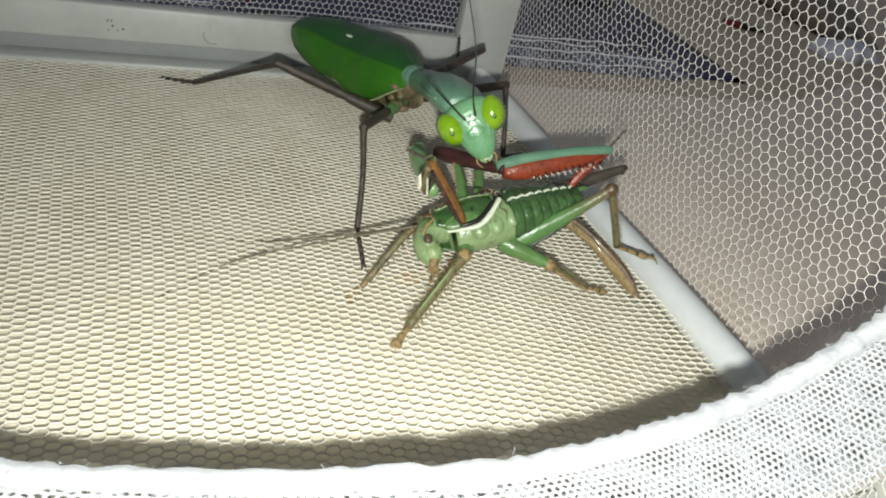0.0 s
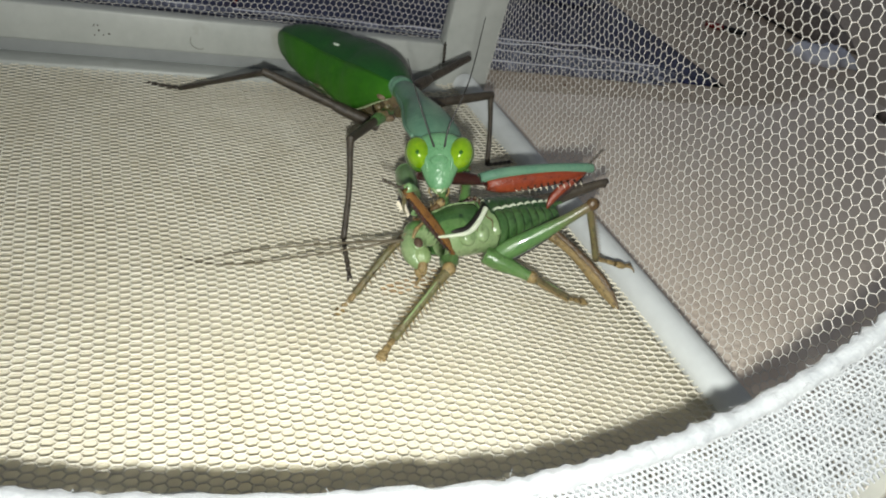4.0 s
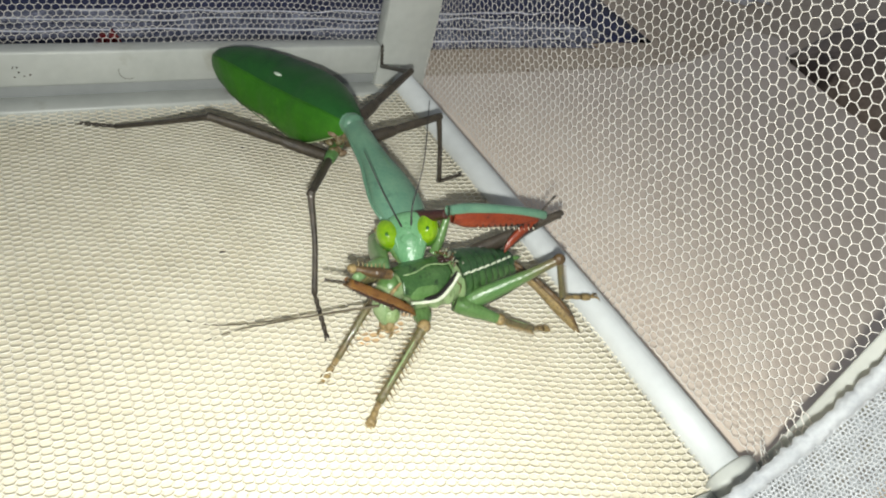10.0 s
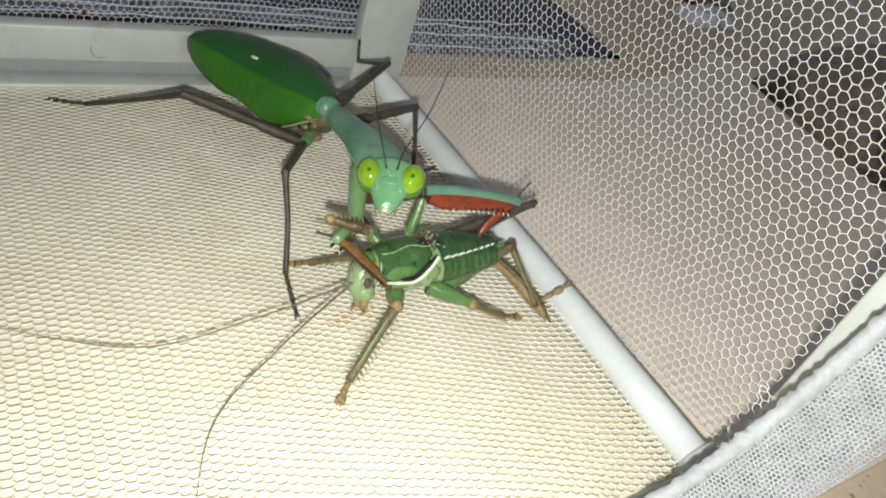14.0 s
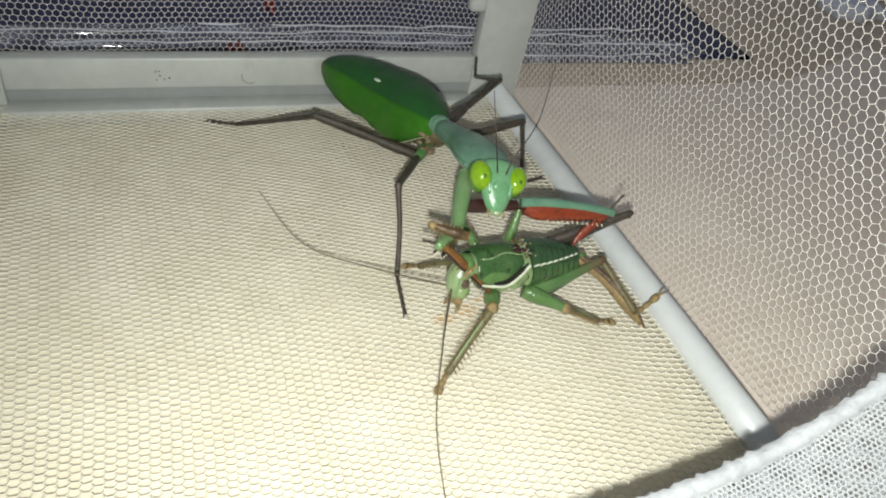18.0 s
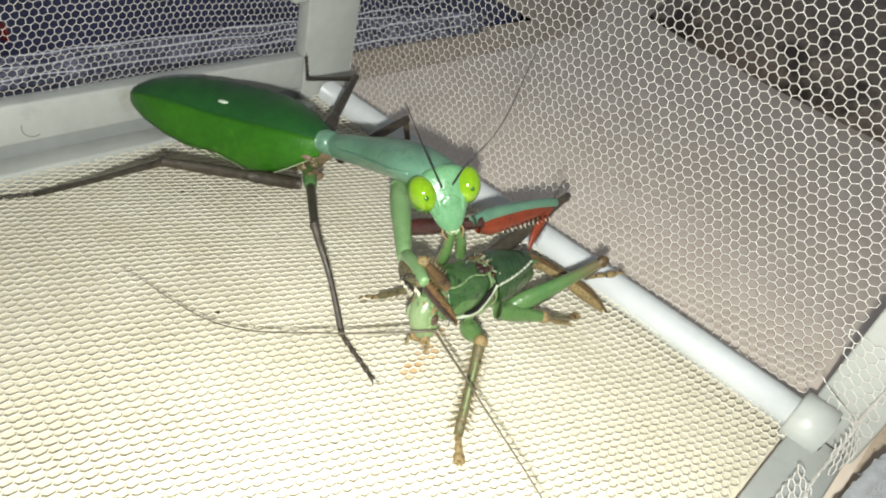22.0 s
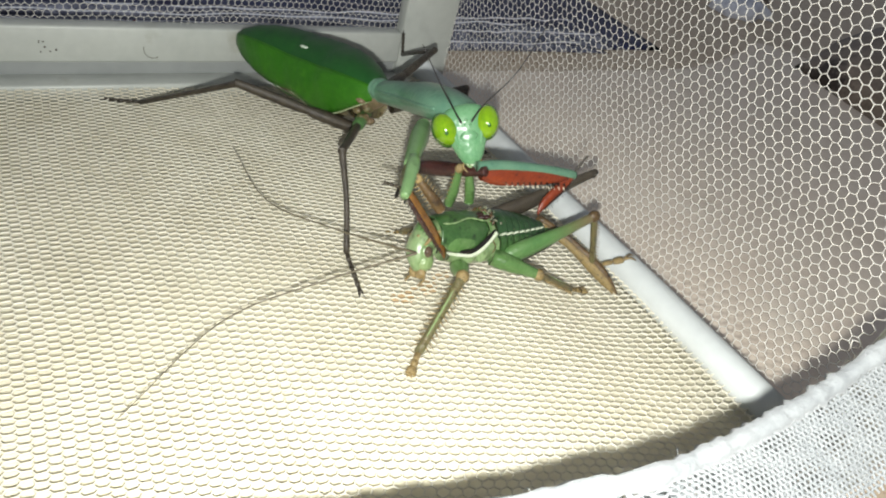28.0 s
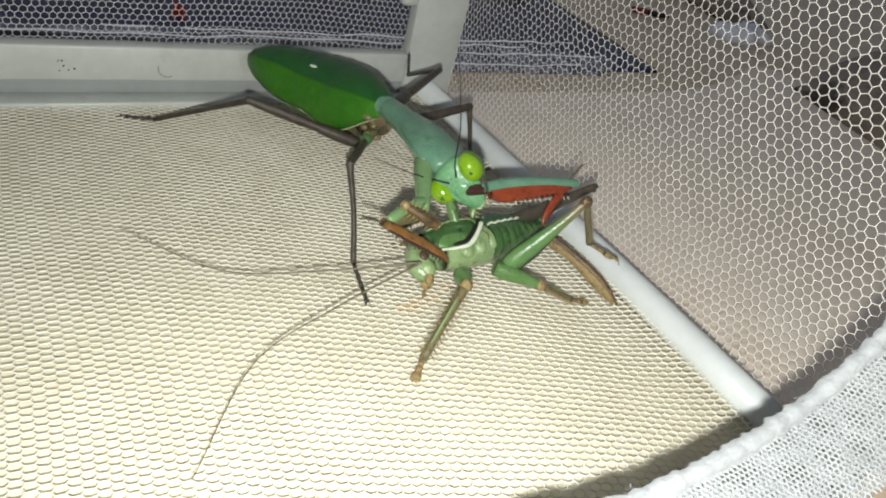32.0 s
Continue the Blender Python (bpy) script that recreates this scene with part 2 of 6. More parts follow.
# ---- the table and what lies on it ----
def build_table():
    bm = rounded_box(-1.6, 1.6, -1.2, 1.2, -0.048, -0.008, 0.004)
    ob = part("tabletop", bm, M_TABLE, None)
    tagged(ob, "speckled beige tabletop under the cage", "table", kind="structure")
    # the mat, with rounded corners, under the cage
    bm = bmesh.new()
    x0, x1, y0, y1, r = -0.62, 0.330, -0.2185, 0.019, 0.03
    ring = []
    for cx, cy, a0 in ((x1 - r, 0.060 - r, 0), (x0 + r, y1 - r, 90), (x0 + r, y0 + r, 180), (x1 - r, y0 + r, 270)):
        for k in range(9):
            a = radians(a0 + k * 11.25)
            ring.append(bm.verts.new((cx + r * math.cos(a), cy + r * math.sin(a), -0.0078)))
        if a0 == 0:
            # the far edge bows outwards to the corner
            for k in range(1, 11):
                f = 1 - k / 10
                ring.append(bm.verts.new((0.170 + (x1 - r - 0.170) * f, y1 + (0.060 - y1) * f ** 1.8, -0.0078)))
    f = bm.faces.new(ring)
    ext = bmesh.ops.extrude_face_region(bm, geom=[f])
    for v in ext["geom"]:
        if isinstance(v, bmesh.types.BMVert):
            v.co.z = -0.0052
    ob = part("table_mat", bm, M_MAT, None, smooth=False)
    tagged(ob, "plain pinkish beige mat with rounded corners on the table", "mat")


build_table()

CAGE = tagged(new("mesh_cage"), "white plastic framed insect cage with hexagonal net and round opening", "insect cage")
CAGE.location = (0, 0, 0)


def splay(x, y):
    """The right side of the cage stands a little outwards towards the front."""
    return 0.003 * min(1.0, max(0.0, -y / 0.15)) if x > -0.02 else 0.0


def build_cage():
    me = mesh_of("floor_liner", *grid_sheet(-0.205, 0.010, -0.2, 0.002, -0.0031, 40), M_LINER)
    put("floor_liner", me, CAGE, "cream floor sheet stained by droppings")
    rng = random.Random(3)
    for x, y, r, mat in ((-0.0645, -0.1238, 0.0042, M_STAIN), (-0.0570, -0.1215, 0.0040, M_STAIN), (-0.0500, -0.1180, 0.0030, M_STAIN), (-0.0745, -0.0276, 0.0011, M_DIRT), (-0.0720, -0.0285, 0.0006, M_DIRT),
                         (-0.0950, -0.0800, 0.0010, M_DIRT)):
        bm = bmesh.new()
        ring = [bm.verts.new((x + r * rng.uniform(0.65, 1.15) * math.cos(k * 0.4488), y + 0.62 * r * rng.uniform(0.65, 1.15) * math.sin(k * 0.4488), -0.00250)) for k in range(14)]
        f = bm.faces.new(ring)
        ext = bmesh.ops.extrude_face_region(bm, geom=[f])
        for v in ext["geom"]:
            if isinstance(v, bmesh.types.BMVert):
                v.co.z = -0.00285
        part("stain" if mat is M_STAIN else "dropping", bm, mat, CAGE, "tan stain on the floor sheet" if mat is M_STAIN else "dark dropping", smooth=False)
    floor_net = hex_net("floor_net", (-0.203, -0.2, 0.0004), (0, 1, 0), (1, 0, 0), 0.201, 0.215, 0.00210, 0.00044, 0.00075, M_FLOORNET, CAGE, 0.0002, stretch=1.36)
    me = floor_net.data
    co = np.empty(len(me.vertices) * 3)
    me.vertices.foreach_get("co", co)
    co = co.reshape(-1, 3)
    for edge in (0.0028, -0.2028):
        near = np.clip(1 - np.abs(co[:, 0] - edge) / 0.022, 0, 1)
        co[:, 2] += 0.0032 * near ** 1.6
    co[:, 2] += 0.0012 * np.clip(1 + co[:, 1] / 0.03, 0, 1) ** 2
    me.vertices.foreach_set("co", co.ravel())
    right_net = hex_net("side_net", (0.0135, -0.199, 0.001), (0, 1, 0), (0, 0, 1), 0.203, 0.200, 0.00290, 0.00023, 0.00024, M_NET, CAGE, 0.0010, seed=1.3)
    me = right_net.data
    co = np.empty(len(me.vertices) * 3)
    me.vertices.foreach_get("co", co)
    co = co.reshape(-1, 3)
    co[:, 0] += 0.003 * np.clip(-co[:, 1] / 0.15, 0, 1)
    me.vertices.foreach_set("co", co.ravel())
    hex_net("side_net", (-0.2135, -0.199, 0.001), (0, 1, 0), (0, 0, 1), 0.203, 0.200, 0.00290, 0.00023, 0.00024, M_NET, CAGE, 0.0010, seed=2.3)
    hex_net("back_net", (-0.200, 0.008, 0.012), (1, 0, 0), (0, 0, 1), 0.205, 0.188, 0.00242, 0.00022, 0.00023, M_NET, CAGE, 0.0010, seed=3.1)
    # side rods of the floor
    for x in (0.0028, -0.2028):
        v, f = tube([(x + splay(x, y), y, 0.0042) for y in (0.0, -0.05, -0.10, -0.15, -0.175, -0.20)], 0.0049, 20)
        put("floor_rod", mesh_of("floor_rod", v, f, M_ROD), CAGE, "smooth bluish white floor rod")
    # back frame: lower lip, recessed strip, face, two posts, top rail
    part("lower_lip", rounded_box(-0.199, -0.001, -0.0050, 0.0045, -0.005, 0.0026), M_PLASTIC, CAGE)
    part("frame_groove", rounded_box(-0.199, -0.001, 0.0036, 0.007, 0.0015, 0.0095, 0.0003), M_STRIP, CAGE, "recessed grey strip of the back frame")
    part("frame_bar", rounded_box(-0.1915, -0.0095, 0.0012, 0.0075, 0.0078, 0.0205), M_PLASTIC, CAGE)
    part("frame_bar", rounded_box(-0.1915, -0.0095, 0.0012, 0.0075, 0.1795, 0.2000), M_PLASTIC, CAGE)
    rng = random.Random(8)
    for i in range(7):
        x, z, r = -0.139 + rng.uniform(-0.003, 0.003), 0.0135 + rng.uniform(-0.002, 0.002), rng.uniform(0.0002, 0.0005)
        put("speck", Shape().ball((x, 0.0012, z), (r, 0.00015, r), 4, 7).mesh("speck", M_DIRT), CAGE, "dark speck on the frame")
    arc = [(-0.106 + 0.0032 * math.cos(radians(a)), 0.0010, 0.0128 + 0.0032 * math.sin(radians(a))) for a in range(160, 320, 20)]
    put("hair", Shape().add(tube(arc, 0.00010, 5)).mesh("hair", M_FEELER), CAGE, "fine curved hair stuck to the frame")
    part("frame_clip", rounded_box(-0.0165, -0.0088, 0.0012, 0.0070, 0.0405, 0.0490, 0.002, 3), M_PLASTIC, CAGE, "small white clip on the corner post")
    part("corner_post", rounded_box(-0.0095, 0.0145, 0.0010, 0.0078, -0.005, 0.200), M_PLASTIC, CAGE)
    part("corner_post", rounded_box(-0.2145, -0.1915, 0.0010, 0.0078, -0.005, 0.200), M_PLASTIC, CAGE)


def grid_sheet(x0, x1, y0, y1, z, n):
    verts, faces = [], []
    for j in range(n + 1):
        for i in range(n + 1):
            x, y = x0 + (x1 - x0) * i / n, y0 + (y1 - y0) * j / n
            verts.append((x, y, z + 0.0002 * math.sin(x * 80) * math.sin(y * 66)))
    for j in range(n):
        for i in range(n):
            a = j * (n + 1) + i
            faces.append((a, a + 1, a + n + 2, a + n + 1))
    return verts, faces


HOLE_C, RIM_Y = (-0.092, 0.112), -0.212


def rim_point(a, dr=0.0, y=RIM_Y):
    """A point of the opening; a in degrees from +x towards +z. It is wider to the left, a little square, and its lower left hangs inwards."""
    c, s = math.cos(radians(a)), math.sin(radians(a))
    p = 2.0 / 2.35
    rx = 0.084 if c > 0 else 0.130
    x = (rx + dr) * math.copysign(abs(c) ** p, c)
    inwards = 0.25 * min(max(0.0, -x), 0.07) * max(0.0, -s)
    return Vector((HOLE_C[0] + x, y + inwards, HOLE_C[1] + (0.0790 + dr) * math.copysign(abs(s) ** p, s) - 0.65 * inwards))


SLEEVE = []


def build_front():
    # frame of the front: a flat flange along the floor and up the sides
    part("front_flange", rounded_box(-0.203, 0.006, -0.215, -0.2005, -0.005, 0.0025), M_PLASTIC, CAGE)
    part("front_post", rounded_box(0.0135, 0.0175, -0.217, -0.2005, -0.005, 0.200), M_PLASTIC, CAGE)
    part("front_post", rounded_box(-0.2145, -0.2105, -0.217, -0.2005, -0.005, 0.200), M_PLASTIC, CAGE)
    for x, ends in ((0.0058, ((-0.2085, -0.1985, 0.0075, 0.0042),)), (-0.2028, ((-0.2085, -0.1985, 0.0075, 0.0042), (-0.013, 0.0008, 0.0092, 0.0088)))):
        for y0, y1, r, z in ends:
            v, f = tube([(x, y0 + 0.004, z), (x, y0 + 0.004, z), (x, y0, z), (x, y0 + 0.0006, z), (x, y1 - 0.0006, z), (x, y1, z)], [0.0005, r * 0.72, r * 0.78, r, r, r * 0.9], 26)
            put("rod_socket", mesh_of("rod_socket", v, f, M_PLASTIC), CAGE)
    # loose net bunched at the corner, along the flange and up the post
    for k, (at, u, v, w, h, cell, wave) in enumerate((
            ((-0.008, -0.2135, 0.0040), (1, 0, 0), (0, 0.5, 0.86), 0.016, 0.010, 0.0026, 0.0028),
            ((0.0060, -0.2115, 0.0085), (0.8, 0.6, 0), (-0.3, 0.5, 0.81), 0.010, 0.011, 0.0027, 0.0032),
            ((-0.0370, -0.2130, 0.0045), (1, 0.15, 0), (0, 0.8, 0.6), 0.020, 0.010, 0.0027, 0.0026),
            ((0.0112, -0.2150, 0.0080), (0.10, 0.99, 0), (0, 0.20, 0.98), 0.0125, 0.026, 0.0031, 0.0012))):
        bunch = hex_net("crumpled_net", at, u, v, w, h, cell, 0.00032, 0.00032, M_NET, CAGE, wave, seed=1.7 * k)
        tagged(bunch, "crumpled net bunched at the frame corner")

    def opening(x, z):
        dx, dz = x - 0.2135 - HOLE_C[0], z + 0.002 - HOLE_C[1]
        rx = np.where(dx > 0, 0.104, 0.121)
        return (np.abs(dx) / rx) ** 7 + (np.abs(dz) / 0.108) ** 7 < 1
    hex_net("front_net", (-0.2135, -0.2120, 0.002), (1, 0, 0), (0, 0, 1), 0.226, 0.196, 0.00225, 0.00032, 0.0003, M_NET, CAGE, 0.0012, hole=opening, seed=4.2)
    # the sleeve: rim rope, and cloth that flares outwards
    rng = random.Random(4)
    n, sides = 420, 10
    verts, faces = [], []
    for i in range(n):
        a = 360 * i / n
        c = rim_point(a)
        out = (c - Vector((HOLE_C[0], RIM_Y, HOLE_C[1]))).normalized()
        r = 0.0018 * (1 + 0.20 * rng.uniform(-1, 1))
        for k in range(sides):
            b = 2 * math.pi * k / sides
            rr = r * (1 + 0.16 * rng.uniform(-1, 1))
            verts.append(c + out * (rr * math.cos(b)) + Vector((0, 1, 0)) * (rr * math.sin(b)))
    for i in range(n):
        for k in range(sides):
            j, l = (i + 1) % n, (k + 1) % sides
            faces.append((i * sides + k, i * sides + l, j * sides + l, j * sides + k))
    sleeve = hex_net("sleeve", (0, 0, 0), (1, 0, 0), (0, 1, 0), 0.64, 0.019, 0.00125, 0.00062, 0.0006, M_FABRIC, CAGE, 0.0002, uneven=0.13)
    co = np.empty(len(sleeve.data.vertices) * 3)
    sleeve.data.vertices.foreach_get("co", co)
    co = co.reshape(-1, 3)
    def flare(q):
        """Wraps flat cloth (x round the opening, y away from it, z off its face) onto the opening, flaring outwards in soft folds."""
        x, y, z = q[:, 0], np.maximum(q[:, 1], 0.0), q[:, 2]
        f = y / 0.060
        fold = 0.0022 * np.sin(x * 62) * f + 0.0012 * np.sin(x * 151 + 1) * f + 0.0010 * np.sin(x * 330 + 40 * y) * f
        ring = [rim_point(360 * a / 0.636, d, 0.0) for a, d in zip(x.tolist(), (0.0004 + 0.030 * f ** 1.4 + z + fold).tolist())]
        out = np.array([tuple(p) for p in ring])
        out[:, 1] += RIM_Y - 0.0004 - y * 0.80
        return out
    sleeve.data.vertices.foreach_set("co", flare(co).ravel())
    # the second, finer layer of the cloth, through which some light still falls
    lining = hex_net("lining", (0, 0, 0), (1, 0, 0), (0, 1, 0), 0.64, 0.019, 0.00110, 0.00034, 0.0003, M_LINING, sleeve, 0.0002, seed=2.2, uneven=0.14)
    tagged(lining, "thin greyish cloth lining of the sleeve")
    co = np.empty(len(lining.data.vertices) * 3)
    lining.data.vertices.foreach_get("co", co)
    lining.data.vertices.foreach_set("co", flare(co.reshape(-1, 3) + np.array((0, 0, 0.0006))).ravel())
    tagged(sleeve, "white knitted cloth sleeve folded outwards")
    SLEEVE.append(sleeve)
    put("hem", mesh_of("hem", verts, faces, M_FABRIC), sleeve, "fluffy white rope hem of the opening")
    fuzz = Shape()
    for i in range(700):
        a = rng.uniform(-150, 60)
        p = rim_point(a, rng.uniform(-0.0012, 0.0012), RIM_Y + rng.uniform(-0.0014, 0.0014))
        q = p + Vector((rng.uniform(-1, 1), rng.uniform(-1, 1), rng.uniform(-1, 1))) * 0.0012
        fuzz.add(tube([p, (p + q) / 2 + Vector((rng.uniform(-1, 1), rng.uniform(-1, 1), rng.uniform(-1, 1))) * 0.0005, q], 0.00007, 3))
    tagged(put("fuzz", fuzz.mesh("fuzz", M_FABRIC), sleeve), kind="stuff")


# ---- behind the cage ----
def creased(x0, x1, y0, y1, z0, z1, n, amp, seed, slant=0.0, soften=0.0):
    """A soft lying body: a domed sheet with creases, closed below."""
    verts, faces = [], []
    for j in range(n + 1):
        for i in range(n + 1):
            u, v = i / n, j / n
            dome = (min(1.0, 6 * min(u, 1 - u)) * min(1.0, 6 * min(v, 1 - v))) ** 0.5
            h = math.sin(u * 17 + 3 * v + seed) * math.sin(v * 13 - 4 * u + seed) + 0.6 * math.sin(u * 41 + v * 29 + seed)
            p, q = 2 * u - 1, 2 * v - 1
            x = (x0 + x1) / 2 + (x1 - x0) / 2 * p * math.sqrt(1 - soften * q * q / 2)
            y = (y0 + y1) / 2 + (y1 - y0) / 2 * q * math.sqrt(1 - soften * p * p / 2)
            verts.append((x + slant * (y - y0), y + 0.004 * math.sin(u * 9 + seed), z0 + (z1 - z0) * dome + amp * h * dome))
    for j in range(n):
        for i in range(n):
            a = j * (n + 1) + i
            faces.append((a, a + 1, a + n + 2, a + n + 1))
    rim = [i for i in range(n)] + [(j + 1) * (n + 1) - 1 for j in range(n)] + [n * (n + 1) + n - i for i in range(n)] + [(n - j) * (n + 1) for j in range(n)]
    faces.append(tuple(rim[::-1]))
    return verts, faces


def build_background():
    cloth = tagged(new("folded_cloth"), "dark navy cloth lying flat on the table behind the cage", "cloth")
    cloth.location = (-0.2, 0.3, -0.008)
    off = Vector((-0.2, 0.3, -0.008))
    for name, box, amp, seed in (("lower_fold", (-0.62, 0.205, 0.050, 0.62, -0.0078, -0.0012), 0.0006, 0.3), ("upper_fold", (-0.60, 0.17, 0.16, 0.60, -0.0010, 0.0035), 0.0009, 1.9)):
        v, f = creased(*box, 60, amp, seed, 0.03)
        put(name, mesh_of(name, [Vector(p) - off for p in v], f, M_NAVY), cloth)
    film_strip = tagged(new("plastic_wrapper"), "clear glossy crumpled plastic wrapper before the navy cloth", "plastic wrapper")
    film_strip.location = (-0.2, 0.047, -0.0078)
    off = Vector((-0.2, 0.047, -0.0078))
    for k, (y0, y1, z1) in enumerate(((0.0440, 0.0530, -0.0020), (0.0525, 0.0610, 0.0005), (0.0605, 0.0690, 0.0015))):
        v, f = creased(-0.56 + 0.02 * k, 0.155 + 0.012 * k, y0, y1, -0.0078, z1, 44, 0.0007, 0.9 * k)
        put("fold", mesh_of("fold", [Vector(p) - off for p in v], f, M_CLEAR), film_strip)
    # thin white tubes stand in for glints of the flash along the folds
    rng = random.Random(12)
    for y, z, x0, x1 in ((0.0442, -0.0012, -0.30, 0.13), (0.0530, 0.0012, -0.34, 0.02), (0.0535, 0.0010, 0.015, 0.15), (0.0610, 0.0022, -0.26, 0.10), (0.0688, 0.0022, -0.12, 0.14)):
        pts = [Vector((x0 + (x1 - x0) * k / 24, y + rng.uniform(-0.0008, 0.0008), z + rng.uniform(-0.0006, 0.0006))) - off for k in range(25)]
        put("fold_edge", Shape().limb(pts, [(rng.uniform(0.00015, 0.0007), rng.uniform(0.0002, 0.0005)) for k in range(25)], 90, 6).mesh("fold_edge", M_WHITE), film_strip, "thin white strand painted as a glint along a fold")
    for x, y in ((-0.108, 0.043), (-0.112, 0.041), (-0.086, 0.095)):
        v, f = creased(x, x + 0.007, y, y + 0.006, -0.0050, 0.0030, 8, 0.0006, x * 90)
        tagged(put("wrapper_scrap", mesh_of("wrapper_scrap", v, f, M_PENRED), None), "tiny red scrap lying by the plastic wrapper", "scrap", group="red scraps")
    bag = tagged(new("bag"), "dark brown creased bag lying beside the mat", "bag")
    bag.location = (0.42, -0.1, -0.0078)
    off = Vector((0.42, -0.1, -0.0078))
    for name, box, amp, seed in (("bag_body", (0.270, 0.66, -0.36, 0.045, -0.0052, 0.044), 0.0045, 0.4), ("bag_flap", (0.330, 0.62, -0.30, 0.010, 0.036, 0.053), 0.0025, 2.2)):
        v, f = creased(*box, 40, amp, seed, 0.02, 0.45)
        put(name, mesh_of(name, [Vector(p) - off for p in v], f, M_DARK), bag)
    # pale strips laid on the flap stand in for bright glints
    for x, y, a in ((0.345, 0.010, 1.25), (0.375, -0.055, 1.0), (0.300, -0.070, 1.1)):
        c, q = math.cos(a), math.sin(a)
        pts = [(x + c * d - off.x, y + q * d - off.y, 0.056 + 0.001 * math.sin(d * 300) - off.z) for d in (-0.014, -0.007, 0, 0.007, 0.014)]
        put("trim_strip", Shape().limb(pts, [(0.0014, 0.0006)] * 5, 12, 8).mesh("trim_strip", M_WHITE), bag, "pale strip standing in for a glint on the bag")
    v, f = creased(0.335, 0.385, 0.108, 0.134, -0.0078, 0.003, 16, 0.0012, 1.1)
    tagged(put("paper_scrap", mesh_of("paper_scrap", v, f, M_WHITE), None), "small crumpled bluish white paper on the table", "paper")
    pen = tagged(new("pen"), "short red and black pen lying on the table", "pen")
    pen.location = (0.293, 0.165, -0.0056)
    put("pen_cap", Shape().limb([(-0.012, 0.006, 0), (-0.006, 0.003, 0), (0, 0, 0)], [0.0022, 0.0024, 0.0024], 8, 12).mesh("pen_cap", M_PENRED), pen, "dark red cap")
    put("pen_barrel", Shape().limb([(0, 0, 0), (0.008, -0.004, 0), (0.017, -0.0085, 0)], [0.0022, 0.0022, 0.0016], 8, 12).mesh("pen_barrel", M_BLACK), pen, "black barrel")
    v, f = creased(0.38, 0.43, 0.145, 0.36, -0.0078, 0.012, 24, 0.0015, 0.7, 0.05)
    pouch = tagged(put("black_pouch", mesh_of("black_pouch", v, f, M_DARK), None), "long black pouch lying on the table", "pouch")
    edge = [(0.3802 + 0.05 * (y - 0.145), y, -0.0062) for y in (0.150, 0.20, 0.25, 0.30, 0.355)]
    put("piping", Shape().limb(edge, [0.0010] * 5, 20, 7).mesh("piping", M_BLACK), pouch, "black piping along the edge")


# ---- insects: shared shaping ----
M_WINGTOP = material("dark_green_wing", (0.0095, 0.062, 0.013), 0.40, (0.0160, 0.088, 0.016), 110, 0.15, 1400, spec=0.35, mottle=((0.006, 0.042, 0.012), 60, 0.54, 0.20))
M_WINGSIDE = material("bright_green_wing", (0.019, 0.102, 0.005), 0.40, (0.032, 0.145, 0.006), 90, 0.25, 1500, spec=0.35, mottle=((0.050, 0.180, 0.008), 70, 0.54, 0.20))
M_WINGSPOT = material("pale_wing_spot", (0.65, 0.75, 0.60), 0.4)
M_TEAL = material("teal_green_cuticle", (0.076, 0.178, 0.118), 0.34, (0.118, 0.228, 0.146), 160, 0.25, 1000, coat=0.3, mottle=((0.050, 0.125, 0.085), 260, 0.55, 0.20))
M_FACE = material("pale_green_face", (0.085, 0.225, 0.102), 0.24, (0.140, 0.300, 0.150), 260, 0.35, 1100, coat=0.5)
M_EYE = material("lime_green_eye", (0.115, 0.245, 0.003), 0.08, (0.20, 0.335, 0.005), 160, coat=1.0)
M_EYERIM = material("dark_green_eye_rim", (0.035, 0.11, 0.010), 0.15, (0.05, 0.14, 0.012), 300, coat=0.7)
M_COXA = material("dark_purple_brown_coxa", (0.016, 0.008, 0.008), 0.35, (0.060, 0.016, 0.012), 200, 0.4, 2000, coat=0.3)
M_HEM = material("dark_wing_edge", (0.05, 0.035, 0.012), 0.45, (0.09, 0.08, 0.03), 500)
M_SEAM = material("pale_seam", (0.42, 0.48, 0.30), 0.4, (0.30, 0.38, 0.20), 500, 0.4)
M_PUPIL = material("eye_fleck", (0.02, 0.09, 0.01), 0.2)
M_GREYLEG = material("dark_brown_leg", (0.022, 0.017, 0.012), 0.42, (0.062, 0.050, 0.034), 420, 0.4, 2600, coat=0.1)
M_GREENLEG = material("green_leg", (0.075, 0.20, 0.05), 0.40, (0.11, 0.23, 0.08), 400, 0.4, 2600, coat=0.2)
M_ARM = material("yellowish_green_arm", (0.120, 0.225, 0.085), 0.34, (0.165, 0.270, 0.120), 200, 0.25, 1000, coat=0.3, mottle=((0.060, 0.120, 0.040), 300, 0.57, 0.16))
M_RED = material("orange_red_cuticle", (0.225, 0.038, 0.010), 0.32, (0.120, 0.018, 0.007), 260, 0.4, 1500, coat=0.35, mottle=((0.055, 0.010, 0.006), 500, 0.56, 0.14))
M_GOLD = material("brown_blade", (0.190, 0.092, 0.021), 0.26, (0.095, 0.038, 0.011), 320, 0.4, 1500, coat=0.5, mottle=((0.030, 0.010, 0.006), 600, 0.55, 0.12))
M_SPINE = material("pale_spine", (0.72, 0.66, 0.52), 0.4)
M_BLACK = material("black_spine", (0.010, 0.008, 0.007), 0.4)
M_BELLY = material("pinkish_brown_thorax", (0.21, 0.135, 0.085), 0.45, (0.11, 0.10, 0.045), 260, 0.7, 1500, coat=0.2)
